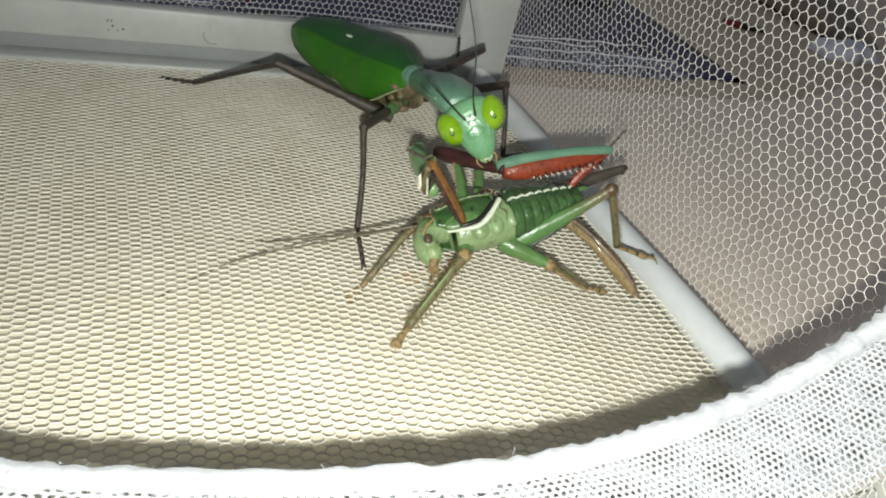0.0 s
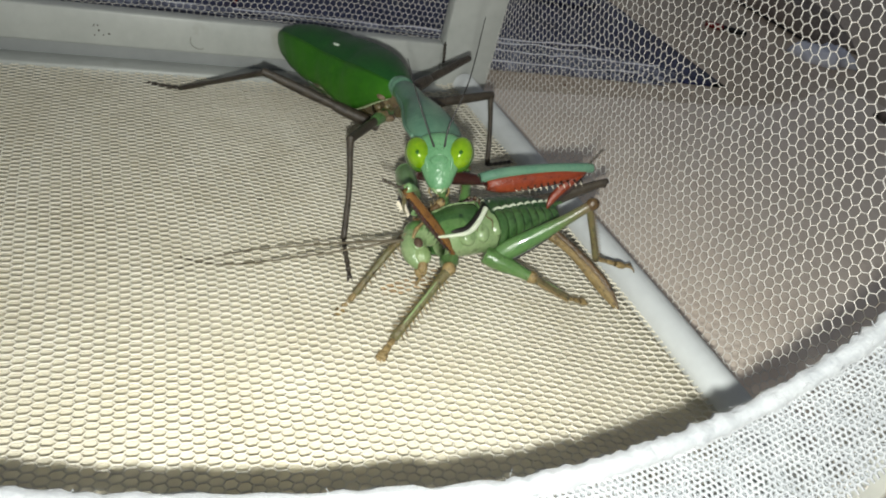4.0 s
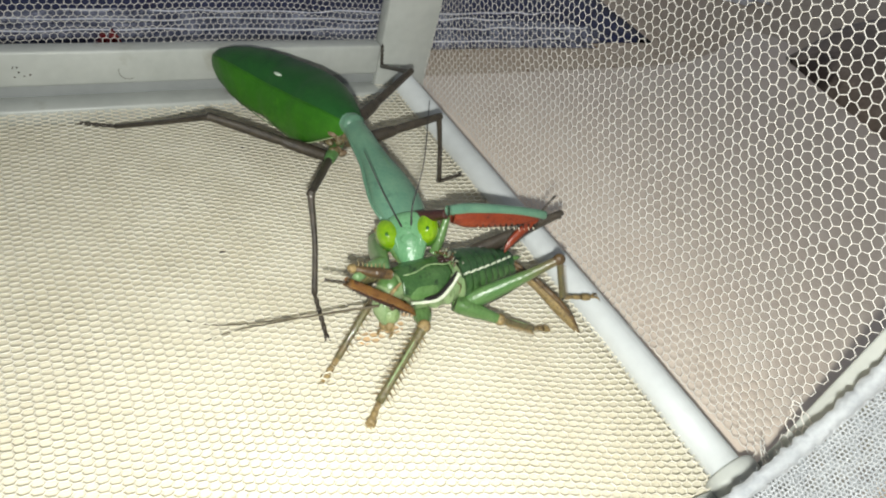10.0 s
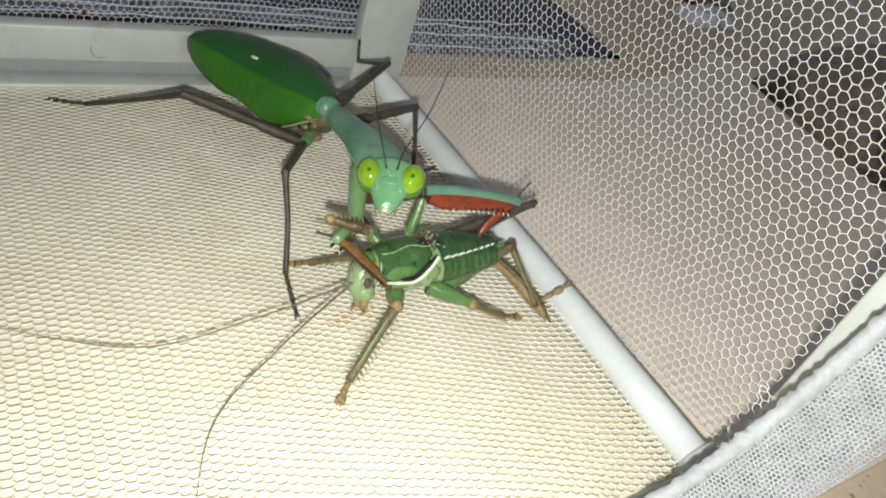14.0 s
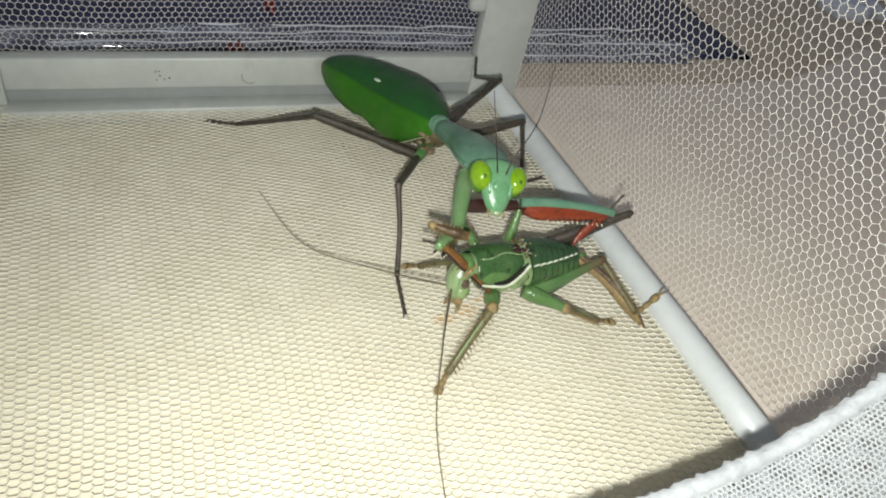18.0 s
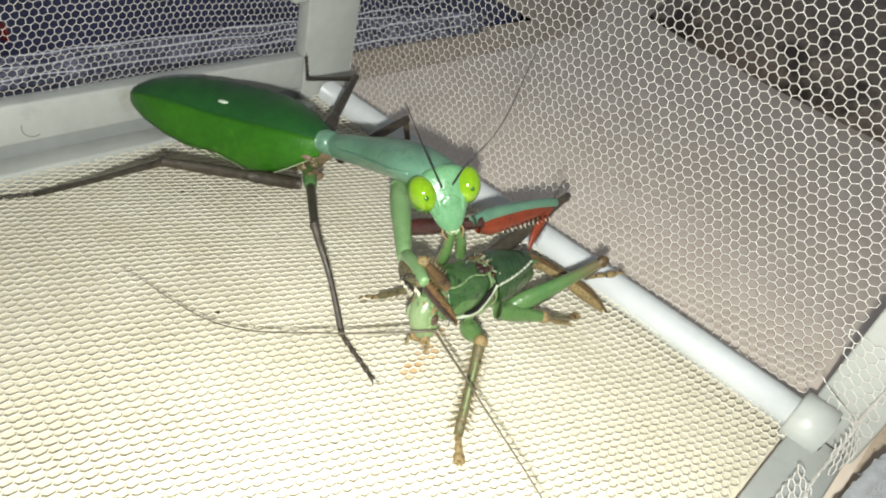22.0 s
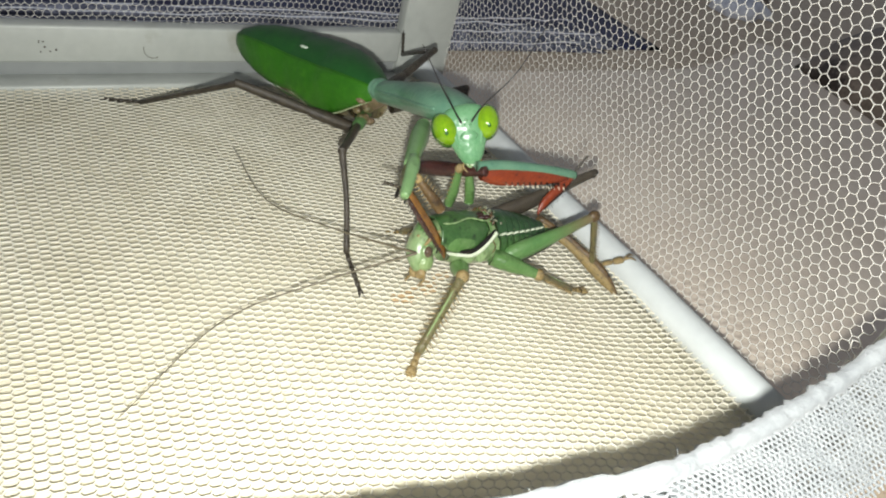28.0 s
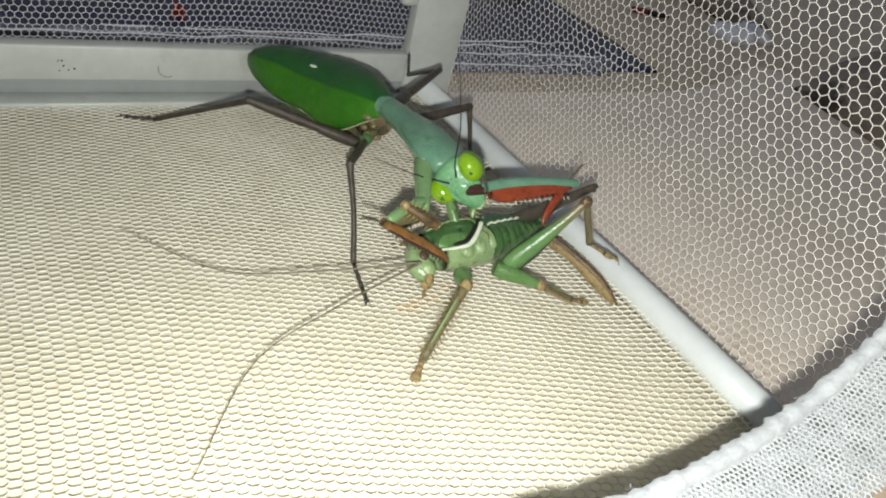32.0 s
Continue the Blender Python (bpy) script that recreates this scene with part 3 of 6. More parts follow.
M_KGREEN = material("mid_green_cuticle", (0.060, 0.140, 0.034), 0.28, (0.105, 0.190, 0.065), 180, 0.35, 900, coat=0.4, mottle=((0.030, 0.065, 0.016), 420, 0.55, 0.14))
M_KDARK = material("dark_green_tergite", (0.010, 0.036, 0.012), 0.28, (0.030, 0.075, 0.026), 260, 0.5, 700, coat=0.5, mottle=((0.004, 0.014, 0.006), 380, 0.54, 0.12))
M_KPALE = material("pale_green_side", (0.150, 0.235, 0.095), 0.32, (0.225, 0.300, 0.150), 220, 0.4, 800, coat=0.4, mottle=((0.070, 0.105, 0.035), 460, 0.56, 0.12))
M_KTOP = material("deep_green_shield_top", (0.022, 0.066, 0.016), 0.28, (0.055, 0.118, 0.036), 240, 0.4, 800, coat=0.5, mottle=((0.008, 0.022, 0.008), 420, 0.53, 0.12))
M_KFACE = material("whitish_green_face", (0.235, 0.31, 0.145), 0.32, (0.15, 0.235, 0.080), 220, 0.6, 1200, coat=0.3)
M_RIM = material("white_rim", (0.62, 0.66, 0.54), 0.35, (0.48, 0.54, 0.38), 400, 0.3, 1500, coat=0.3)
M_TAN = material("tan_leg", (0.32, 0.230, 0.090), 0.40, (0.17, 0.120, 0.050), 520, 0.6, 3000, coat=0.2, mottle=((0.045, 0.028, 0.012), 900, 0.55, 0.12))
M_OLIVE = material("olive_leg", (0.100, 0.108, 0.042), 0.38, (0.145, 0.102, 0.044), 260, 0.6, 1500, coat=0.3, mottle=((0.030, 0.020, 0.010), 700, 0.52, 0.12))
M_BROWNEYE = material("brown_eye", (0.045, 0.028, 0.018), 0.12, (0.100, 0.068, 0.042), 500, coat=0.8)
M_BROWN = material("brown_sabre", (0.125, 0.075, 0.026), 0.34, (0.045, 0.026, 0.011), 220, 0.5, 1500, coat=0.3, mottle=((0.018, 0.010, 0.006), 500, 0.54, 0.12))
M_FLESH = material("torn_grey_flesh", (0.32, 0.29, 0.23), 0.5, (0.12, 0.17, 0.08), 700, 0.9, 1600, coat=0.4)
M_THIGH = material("green_to_brown_thigh", (0.055, 0.140, 0.040), 0.32, (0.095, 0.185, 0.060), 180, 0.3, 900, coat=0.35, towards=((0.130, 0.095, 0.050), 0.014, 0.031))
M_FEELER = material("feeler_brown", (0.085, 0.070, 0.042), 0.5, (0.13, 0.11, 0.07), 400)


class Shape:
    """Gathers tubes, cones and bulges into one mesh."""

    def __init__(self):
        self.v, self.f = [], []

    def add(self, vf):
        n = len(self.v)
        self.v += [Vector(p) for p in vf[0]]
        self.f += [tuple(i + n for i in face) for face in vf[1]]
        return self

    def limb(self, points, radii, rings=14, sides=10, up=(0, 0, 1)):
        """A smooth limb through the points, radius by radius."""
        rad = [r if isinstance(r, tuple) else (r, r) for r in radii]
        path = spline([tuple(p) + r for p, r in zip(points, rad)], rings)
        return self.add(tube([q[:3] for q in path], [(max(q[3], 1e-5), max(q[4], 1e-5)) for q in path], sides, up=up))

    def cone(self, a, b, r):
        a, b = Vector(a), Vector(b)
        return self.add(tube([a, (a + b) / 2, b], [r, r * 0.6, r * 0.08], 5))

    def ball(self, c, r, rings=9, sides=14, turn=None):
        c = Vector(c)
        vs, fs = [], []
        for i in range(rings + 1):
            p = math.pi * i / rings
            for k in range(sides):
                a = 2 * math.pi * k / sides
                q = Vector((r[0] * math.sin(p) * math.cos(a), r[1] * math.cos(p), r[2] * math.sin(p) * math.sin(a)))
                vs.append(c + (turn @ q if turn else q))
        for i in range(rings):
            for k in range(sides):
                k2 = (k + 1) % sides
                fs.append((i * sides + k, i * sides + k2, (i + 1) * sides + k2, (i + 1) * sides + k))
        return self.add((vs, fs))

    def mesh(self, name, mat, off=(0, 0, 0)):
        off = Vector(off)
        return mesh_of(name, [p - off for p in self.v], self.f, mat)


def aim(a, b, up=(0, 0, 1)):
    """A pose at a whose y runs to b and whose z leans to up."""
    a, b, up = Vector(a), Vector(b), Vector(up)
    y = (b - a).normalized()
    z = (up - y * up.dot(y)).normalized()
    x = y.cross(z)
    m = Matrix((x, y, z)).transposed().to_4x4()
    m.translation = a
    return m


build_cage()
build_front()
build_background()


# ---- the mantis ----
MANTIS_AT = Vector((-0.062, -0.062, 0.0))
MANTIS = tagged(new("praying_mantis"), "large green shield mantis standing over and eating a katydid", "praying mantis")
MANTIS.location = MANTIS_AT
WING_B, WING_T = Vector((-0.0545, -0.066, 0.033)), Vector((-0.0808, -0.0022, 0.0228))
WING_Y = (WING_T - WING_B).normalized()
WING_E1 = WING_Y.cross(Vector((0, 0, 1))).normalized()
WING_E2 = WING_E1.cross(WING_Y)
COLLAR = Vector((-0.0515, -0.0665, 0.0305))


def wing_section(s, n=36):
    """The outline of the folded wings at s along the back, from the right edge over the top and down the left flank."""
    w = max(0.0, 1 - abs((s - 0.42) / 0.58) ** 2.2) ** 0.66 if s > 0.42 else (0.22 + 0.78 * math.sin(math.pi / 2 * s / 0.42) ** 0.8)
    k = min(1, s / 0.35)
    tip = max(0.0, s - 0.55) / 0.45
    cx, cz = 0.0100 * (0.40 + 0.60 * k) - 0.006 * tip, -0.0098 * (0.45 + 0.55 * k) + 0.006 * tip
    out = []
    for i in range(n):
        a = 2 * math.pi * i / n
        c, q = math.cos(a), math.sin(a)
        x = math.copysign(abs(c) ** 0.9, c) * 0.0132
        z = math.copysign(abs(q) ** 0.9, q) * 0.0128
        out.append((cx + x * w, cz + z * w))
    return out


def lower_edge(s):
    """How far round the flank the lower field of the wing reaches: a lobe near the base, then a notch, then the straight edge."""
    return 19.8 + 1.5 * math.exp(-((s - 0.24) / 0.15) ** 2) - 1.1 * math.exp(-((s - 0.50) / 0.12) ** 2) - 0.6 * max(0.0, s - 0.6) / 0.4


def section_point(s, k):
    sec = wing_section(s)
    i = math.floor(k)
    return Vector(sec[i % 36]).lerp(Vector(sec[(i + 1) % 36]), k - i)


def wing_surface(k0, k1, lift=0.0, s0=0.0, s1=1.0, ns=40):
    length = (WING_T - WING_B).length
    verts, faces = [], []
    m = k1 - k0 + 1
    for i in range(ns + 1):
        s = s0 + (s1 - s0) * i / ns
        sec = wing_section(min(s, 0.9995))
        ctr = Vector((sum(p[0] for p in sec) / 36, sum(p[1] for p in sec) / 36, 0))
        for j in range(m):
            k = k0 + ((lower_edge(s) if k1 == 21 else k1) - k0) * j / (m - 1)
            p = section_point(min(s, 0.9995), k).to_3d()
            d = p - ctr
            p = p + (d.normalized() * lift if d.length > 1e-6 else d)
            vein = 0.00010 * math.sin(s * 60 + k * 1.3) * min(1, d.length / 0.004)
            p += d.normalized() * vein if d.length > 1e-6 else Vector()
            verts.append(WING_B + WING_Y * (length * s) + WING_E1 * p.x + WING_E2 * p.y)
    for i in range(ns):
        for k in range(m - 1):
            a = i * m + k
            faces.append((a, a + 1, a + m + 1, a + m))
    return verts, faces


def mpart(name, shape, mat, label="", parent=None):
    ob = put(name, shape.mesh(name, mat, MANTIS_AT), MANTIS, label)
    return ob


def build_mantis_body():
    wing = mpart("forewing", Shape().add(wing_surface(-4, 15)), M_WINGTOP, "dark green folded forewing")
    side = put("costal_field", Shape().add(wing_surface(14, 21, 0.00018)).mesh("costal_field", M_WINGSIDE, MANTIS_AT), wing, "bright green lower field of the wing")
    sol = wing.modifiers.new("thickness", "SOLIDIFY")
    sol.thickness = 0.0004
    sol = side.modifiers.new("thickness", "SOLIDIFY")
    sol.thickness = 0.0004
    # the vein that parts the two fields, and the pale spot
    line = []
    for i in range(30):
        s = 0.03 + 0.93 * i / 29
        sec = wing_section(s)
        c = Vector((sum(p[0] for p in sec) / 36, sum(p[1] for p in sec) / 36))
        p = Vector(sec[15]) + (Vector(sec[15]) - c).normalized() * 0.0003
        line.append(WING_B + WING_Y * (0.0684 * s) + WING_E1 * p.x + WING_E2 * p.y)
    put("wing_vein", Shape().add(tube(line, 0.00022, 6)).mesh("wing_vein", M_WINGSIDE, MANTIS_AT), wing)
    sec = wing_section(0.50)
    p = Vector(sec[12])
    at = WING_B + WING_Y * (0.0684 * 0.505) + WING_E1 * (p.x - 0.0001) + WING_E2 * (p.y + 0.0003)
    spot = Shape().ball((0, 0, 0), (0.0007, 0.0019, 0.0005), turn=Matrix((WING_E1, WING_Y, WING_E2)).transposed())
    spot.v = [v + at for v in spot.v]
    put("wing_spot", spot.mesh("wing_spot", M_WINGSPOT, MANTIS_AT), wing, "small pale oval spot")
    for k, mat, r, lab in ((21, M_HEM, 0.00028, "dark lower edge of the wing"), (-4, M_HEM, 0.00022, "dark far edge of the wing")):
        line = []
        for i in range(36):
            s = 0.0 + 0.985 * i / 35
            p = section_point(s, lower_edge(s) if k == 21 else k)
            line.append(WING_B + WING_Y * (0.0684 * s) + WING_E1 * p[0] + WING_E2 * p[1])
        put("wing_hem", Shape().add(tube(line, r, 6)).mesh("wing_hem", mat, MANTIS_AT), wing, lab)
    pale = []
    for i in range(24):
        sp = 0.02 + 0.50 * i / 23
        p = section_point(sp, lower_edge(sp) + 0.35)
        pale.append(WING_B + WING_Y * (0.0684 * sp) + WING_E1 * p[0] + WING_E2 * p[1])
    put("wing_hem", Shape().add(tube(pale, 0.00030, 6)).mesh("wing_hem", M_SEAM, MANTIS_AT), wing, "cream line below the wing edge")
    base = [WING_B + WING_Y * 0.0012 + WING_E1 * p[0] + WING_E2 * p[1] for p in (wing_section(0.018)[k % 36] for k in range(-3, 24))]
    put("base_seam", Shape().add(tube(base, 0.00032, 6)).mesh("base_seam", M_SEAM, MANTIS_AT), wing, "pale seam at the wing base")
    # fine raised veins fanning over the wing
    for k, s0, s1 in ((-1, 0.05, 0.90), (2, 0.05, 0.93), (5, 0.05, 0.95), (8, 0.05, 0.95), (11, 0.05, 0.93), (16, 0.05, 0.90), (19, 0.08, 0.85)):
        line = []
        for i in range(26):
            s = s0 + (s1 - s0) * i / 25
            sec = wing_section(s)
            f = k + 0.8 * math.sin(s * 2.6)
            p, q = Vector(sec[int(math.floor(f)) % 36]), Vector(sec[(int(math.floor(f)) + 1) % 36])
            p = p.lerp(q, f - math.floor(f)) * 1.0
            line.append(WING_B + WING_Y * (0.0684 * s) + WING_E1 * p.x + WING_E2 * p.y)
        put("wing_vein", Shape().add(tube(line, 0.00010 if k < 13 else 0.00014, 5)).mesh("wing_vein", M_WINGTOP if k < 13 else M_WINGSIDE, MANTIS_AT), wing)
    # abdomen under the wings, in rings
    for i in range(7):
        s = 0.10 + 0.105 * i
        a = WING_B + WING_Y * (0.0684 * s) + WING_E1 * 0.0105 - WING_E2 * 0.0125
        b = WING_B + WING_Y * (0.0684 * (s + 0.12)) + WING_E1 * 0.0105 - WING_E2 * 0.0125
        r = 0.0098 * (1 - 0.55 * ((i - 2) / 5) ** 2) * (0.55, 0.80, 1, 1, 1, 1, 1)[i]
        mpart("abdomen_ring", Shape().limb([a, (a + b) / 2, b], [(r * 0.93, r * 0.80), (r, r * 0.88), (r * 0.93, r * 0.80)], 7, 16), M_OLIVE)
    # middle thorax behind the shield
    th = Shape().limb([COLLAR + WING_Y * 0.012 + Vector((0.004, 0, -0.006)), COLLAR + WING_Y * 0.004 + Vector((0.001, 0, -0.004)), COLLAR - WING_Y * 0.003],
                      [(0.0040, 0.0044), (0.0034, 0.0036), (0.0022, 0.0022)], 12, 16)
    mpart("middle_thorax", th, M_BELLY, "pinkish brown side of the thorax")
    ring = Shape().add(tube([COLLAR + WING_Y * 0.0034, COLLAR + WING_Y * 0.0015, COLLAR - WING_Y * 0.0012], [(0.0030, 0.0028), (0.0038, 0.0035), (0.0036, 0.0033)], 18))
    mpart("wing_collar", ring, M_TEAL, "teal collar where the wings begin")
    rng = random.Random(5)
    for i in range(12):
        c = COLLAR + Vector((-0.0030 + rng.uniform(-0.002, 0.003), 0.0045 + rng.uniform(-0.004, 0.003), -0.0075 + rng.uniform(-0.004, 0.003)))
        mpart("thorax_fold", Shape().ball(c, (rng.uniform(0.0010, 0.0022), rng.uniform(0.0010, 0.0024), rng.uniform(0.0010, 0.0020)), 7, 10), (M_BELLY, M_BELLY, M_OLIVE)[i % 3])


build_mantis_body()

WALK_LEGS = [
    # hip, knee, ankle, foot
    ((-0.0575, -0.0560, 0.0130), (-0.0905, -0.0465, 0.0235), (-0.1135, -0.0158, 0.0016), (-0.1240, -0.0110, 0.0006)),
    ((-0.0535, -0.0610, 0.0185), (-0.0728, -0.0885, 0.0238), (-0.0766, -0.1085, 0.0030), (-0.0780, -0.1230, 0.0006)),
    ((-0.0440, -0.0655, 0.0245), (-0.0175, -0.0620, 0.0281), (-0.0143, -0.0677, 0.0040), (-0.0045, -0.0660, 0.0045)),
    ((-0.0450, -0.0560, 0.0250), (-0.0155, -0.0340, 0.0290), (-0.0090, -0.0010, 0.0125), (-0.0100, -0.0002, 0.0212)),
]


def build_walking_legs():
    for n, (hip, knee, ankle, foot) in enumerate(WALK_LEGS):
        h, k, a, f = map(Vector, (hip, knee, ankle, foot))
        d = (k - h)
        mpart("coxa", Shape().limb([h - d * 0.12, h + d * 0.10, h + d * 0.30, h + d * 0.36], [0.0019, 0.0021, 0.0018, 0.0011], 12), M_GREENLEG if n == 1 else M_GREYLEG)
        mpart("femur", Shape().limb([h + d * 0.28, h + d * 0.5, h + d * 0.75, k - d * 0.04, k + d * 0.03], [0.0013, (0.0013, 0.0017), (0.0012, 0.0016), (0.0011, 0.0014), 0.0012], 16), M_GREYLEG, "grey-brown thigh")
        e = (a - k)
        bow = Vector((0, 0, 1)).cross(e).normalized() * 0.0006
        sh = Shape().limb([k, k + e * 0.1, k + e * 0.5 + bow, a], [0.0013, 0.0010, 0.0008, 0.0009], 16, 8)
        for i in range(5):
            q = k + e * (0.55 + 0.09 * i)
            sh.cone(q, q + e.normalized() * 0.0009 + bow.normalized() * 0.0012, 0.00022)
        mpart("tibia", sh, M_GREYLEG, "thin dark shin")
        g = f - a
        sh = Shape()
        for i in range(5):
            p, q = a + g * (i / 5), a + g * ((i + 0.92) / 5)
            sh.limb([p, (p + q) / 2, q], [0.00055, 0.0006, 0.0008], 5, 7)
        side = Vector((0, 0, 1)).cross(g).normalized()
        for s in (-1, 1):
            sh.cone(f - g * 0.03, f + g.normalized() * 0.0014 + side * (0.0011 * s), 0.00030)
        mpart("tarsus", sh, M_GREYLEG)


build_walking_legs()

NECK_LEN = 0.0400
SHIELD = put("pronotum", Shape().limb([(0, -0.001, -0.0005), (0, 0.006, 0), (0, 0.015, 0.0003), (0, 0.024, 0.0008), (0, 0.032, 0.0006), (0, 0.038, 0), (0, 0.0415, -0.001)],
             [(0.0036, 0.0034), (0.0041, 0.0039), (0.0046, 0.0044), (0.0066, 0.0050), (0.0080, 0.0049), (0.0074, 0.0043), (0.0060, 0.0036)], 34, 20).mesh("pronotum", M_TEAL), MANTIS,
             "smooth teal-green neck shield")
put("median_line", Shape().limb([(0, 0.004, 0.0034), (0, 0.015, 0.0046), (0, 0.024, 0.0056), (0, 0.036, 0.0044)], [0.00014] * 4, 20, 6).mesh("median_line", M_GREENLEG), SHIELD, "fine dark line along the shield")
rim_pts = [(0.0030, 0.0), (0.0041, 0.007), (0.0046, 0.015), (0.0066, 0.0240), (0.0080, 0.032), (0.0074, 0.0380)]
for sgn in (-1, 1):
    put("shield_rim", Shape().limb([(sgn * x, y, -0.0002) for x, y in rim_pts], [0.00055] * 6, 24, 6).mesh("shield_rim", M_TEAL), SHIELD)


HEAD_FEELERS = []


def build_head():
    sh = Shape()
    sh.limb([(0, 0.0056, -0.0012), (0, 0.0044, -0.0002), (0, 0.0015, 0.0002), (0, -0.0018, 0.0005), (0, -0.0050, 0.0008), (0, -0.0082, 0.0010), (0, -0.0100, 0.0010)],
            [(0.0044, 0.0018), (0.0060, 0.0026), (0.0062, 0.0030), (0.0055, 0.0030), (0.0043, 0.0026), (0.0031, 0.0021), (0.0019, 0.0014)], 28, 22, up=(0, 0, 1))
    for sg in (-1, 1):
        sh.limb([(sg * 0.0030, 0.0040, 0.0016), (sg * 0.0034, 0.0, 0.0027), (sg * 0.0030, -0.0046, 0.0026)], [0.0005, 0.0006, 0.0004], 10, 7)
    for y, x in ((0.0022, 0.0), (0.0010, -0.0008), (0.0010, 0.0008)):
        sh.ball((x, y + 0.0006, 0.0032), (0.0004, 0.0004, 0.0003), 5, 8)
    head = put("head", sh.mesh("head", M_FACE), MANTIS, "triangular pale green head")
    put("face_plate", Shape().limb([(0, 0.0002, 0.0031), (0, -0.0014, 0.0033), (0, -0.0026, 0.0034)], [(0.0012, 0.0005), (0.0024, 0.0005), (0.0017, 0.0004)], 10, 12).mesh("face_plate", M_FACE), head)
    for s in (-1, 1):
        tilt = Matrix.Rotation(radians(-14 * s), 3, "Z")
        eye = put("eye", Shape().ball((s * 0.0054, 0.0010, 0.0006), (0.0033, 0.0046, 0.0036), 14, 20, tilt).mesh("eye", M_EYE), head, "glossy lime-green eye")
        put("eye_rim", Shape().ball((s * 0.0056, 0.0010, -0.0004), (0.00345, 0.00475, 0.0032), 14, 20, tilt).mesh("eye_rim", M_EYERIM), eye, "darker green back of the eye")
        put("pupil", Shape().ball((s * 0.0056, 0.0006, 0.00418), (0.00050, 0.00058, 0.00016), 6, 10).mesh("pupil", M_PUPIL), eye)
        end = (-0.008, 0.023, 0.010) if s < 0 else (0.027, 0.026, 0.006)
        feel = Shape().limb([(s * 0.0013, 0.0022, 0.0028), (s * 0.0018 + end[0] * 0.12, 0.0060, 0.0048), (s * 0.0012 + end[0] * 0.5, 0.0130, 0.0075), end], [0.00032, 0.00020, 0.00016, 0.00010], 22, 6)
        HEAD_FEELERS.append(put("antenna", feel.mesh("antenna", M_BLACK), head, "hair-thin dark feeler"))
        put("mandible", Shape().limb([(s * 0.0013, -0.0085, 0.0014), (s * 0.0013, -0.0100, 0.0017), (s * 0.0003, -0.0112, 0.0018)], [0.0006, 0.0006, 0.0003], 8, 8).mesh("mandible", M_KPALE), head)
        palp = Shape().limb([(s * 0.0016, -0.0080, 0.0006), (s * 0.0026, -0.0102, 0.0016), (s * 0.0018, -0.0122, 0.0022)], [0.0003, 0.00026, 0.0002], 8, 6)
        put("palp", palp.mesh("palp", M_TAN), head)
    put("upper_lip", Shape().ball((0, -0.0098, 0.0017), (0.0011, 0.0009, 0.0007), 6, 10).mesh("upper_lip", M_RIM), head, "pale bluish lip")
    # the lower face is short
    for ob in (head, *head.children):
        if not ob.name.startswith("antenna"):
            for v in ob.data.vertices:
                v.co.y *= 0.87 if v.co.y < 0 else 1.0
    put("neck", Shape().limb([(0, 0.0040, -0.0006), (0, 0.0050, -0.0030), (0, 0.0055, -0.0060)], [0.0024, 0.0022, 0.0026], 8, 12).mesh("neck", M_TEAL), head)
    return head


HEAD = build_head()


def spines(sh, y0, y1, n, z, length, lean, r=0.00026, x=0.0):
    for i in range(n):
        y = y0 + (y1 - y0) * i / (n - 1)
        k = 0.75 + 0.35 * ((i * 7) % 3) / 2
        sh.cone((x, y, z), (x * 1.4, y + lean * k, z - length * k), r)
    return sh


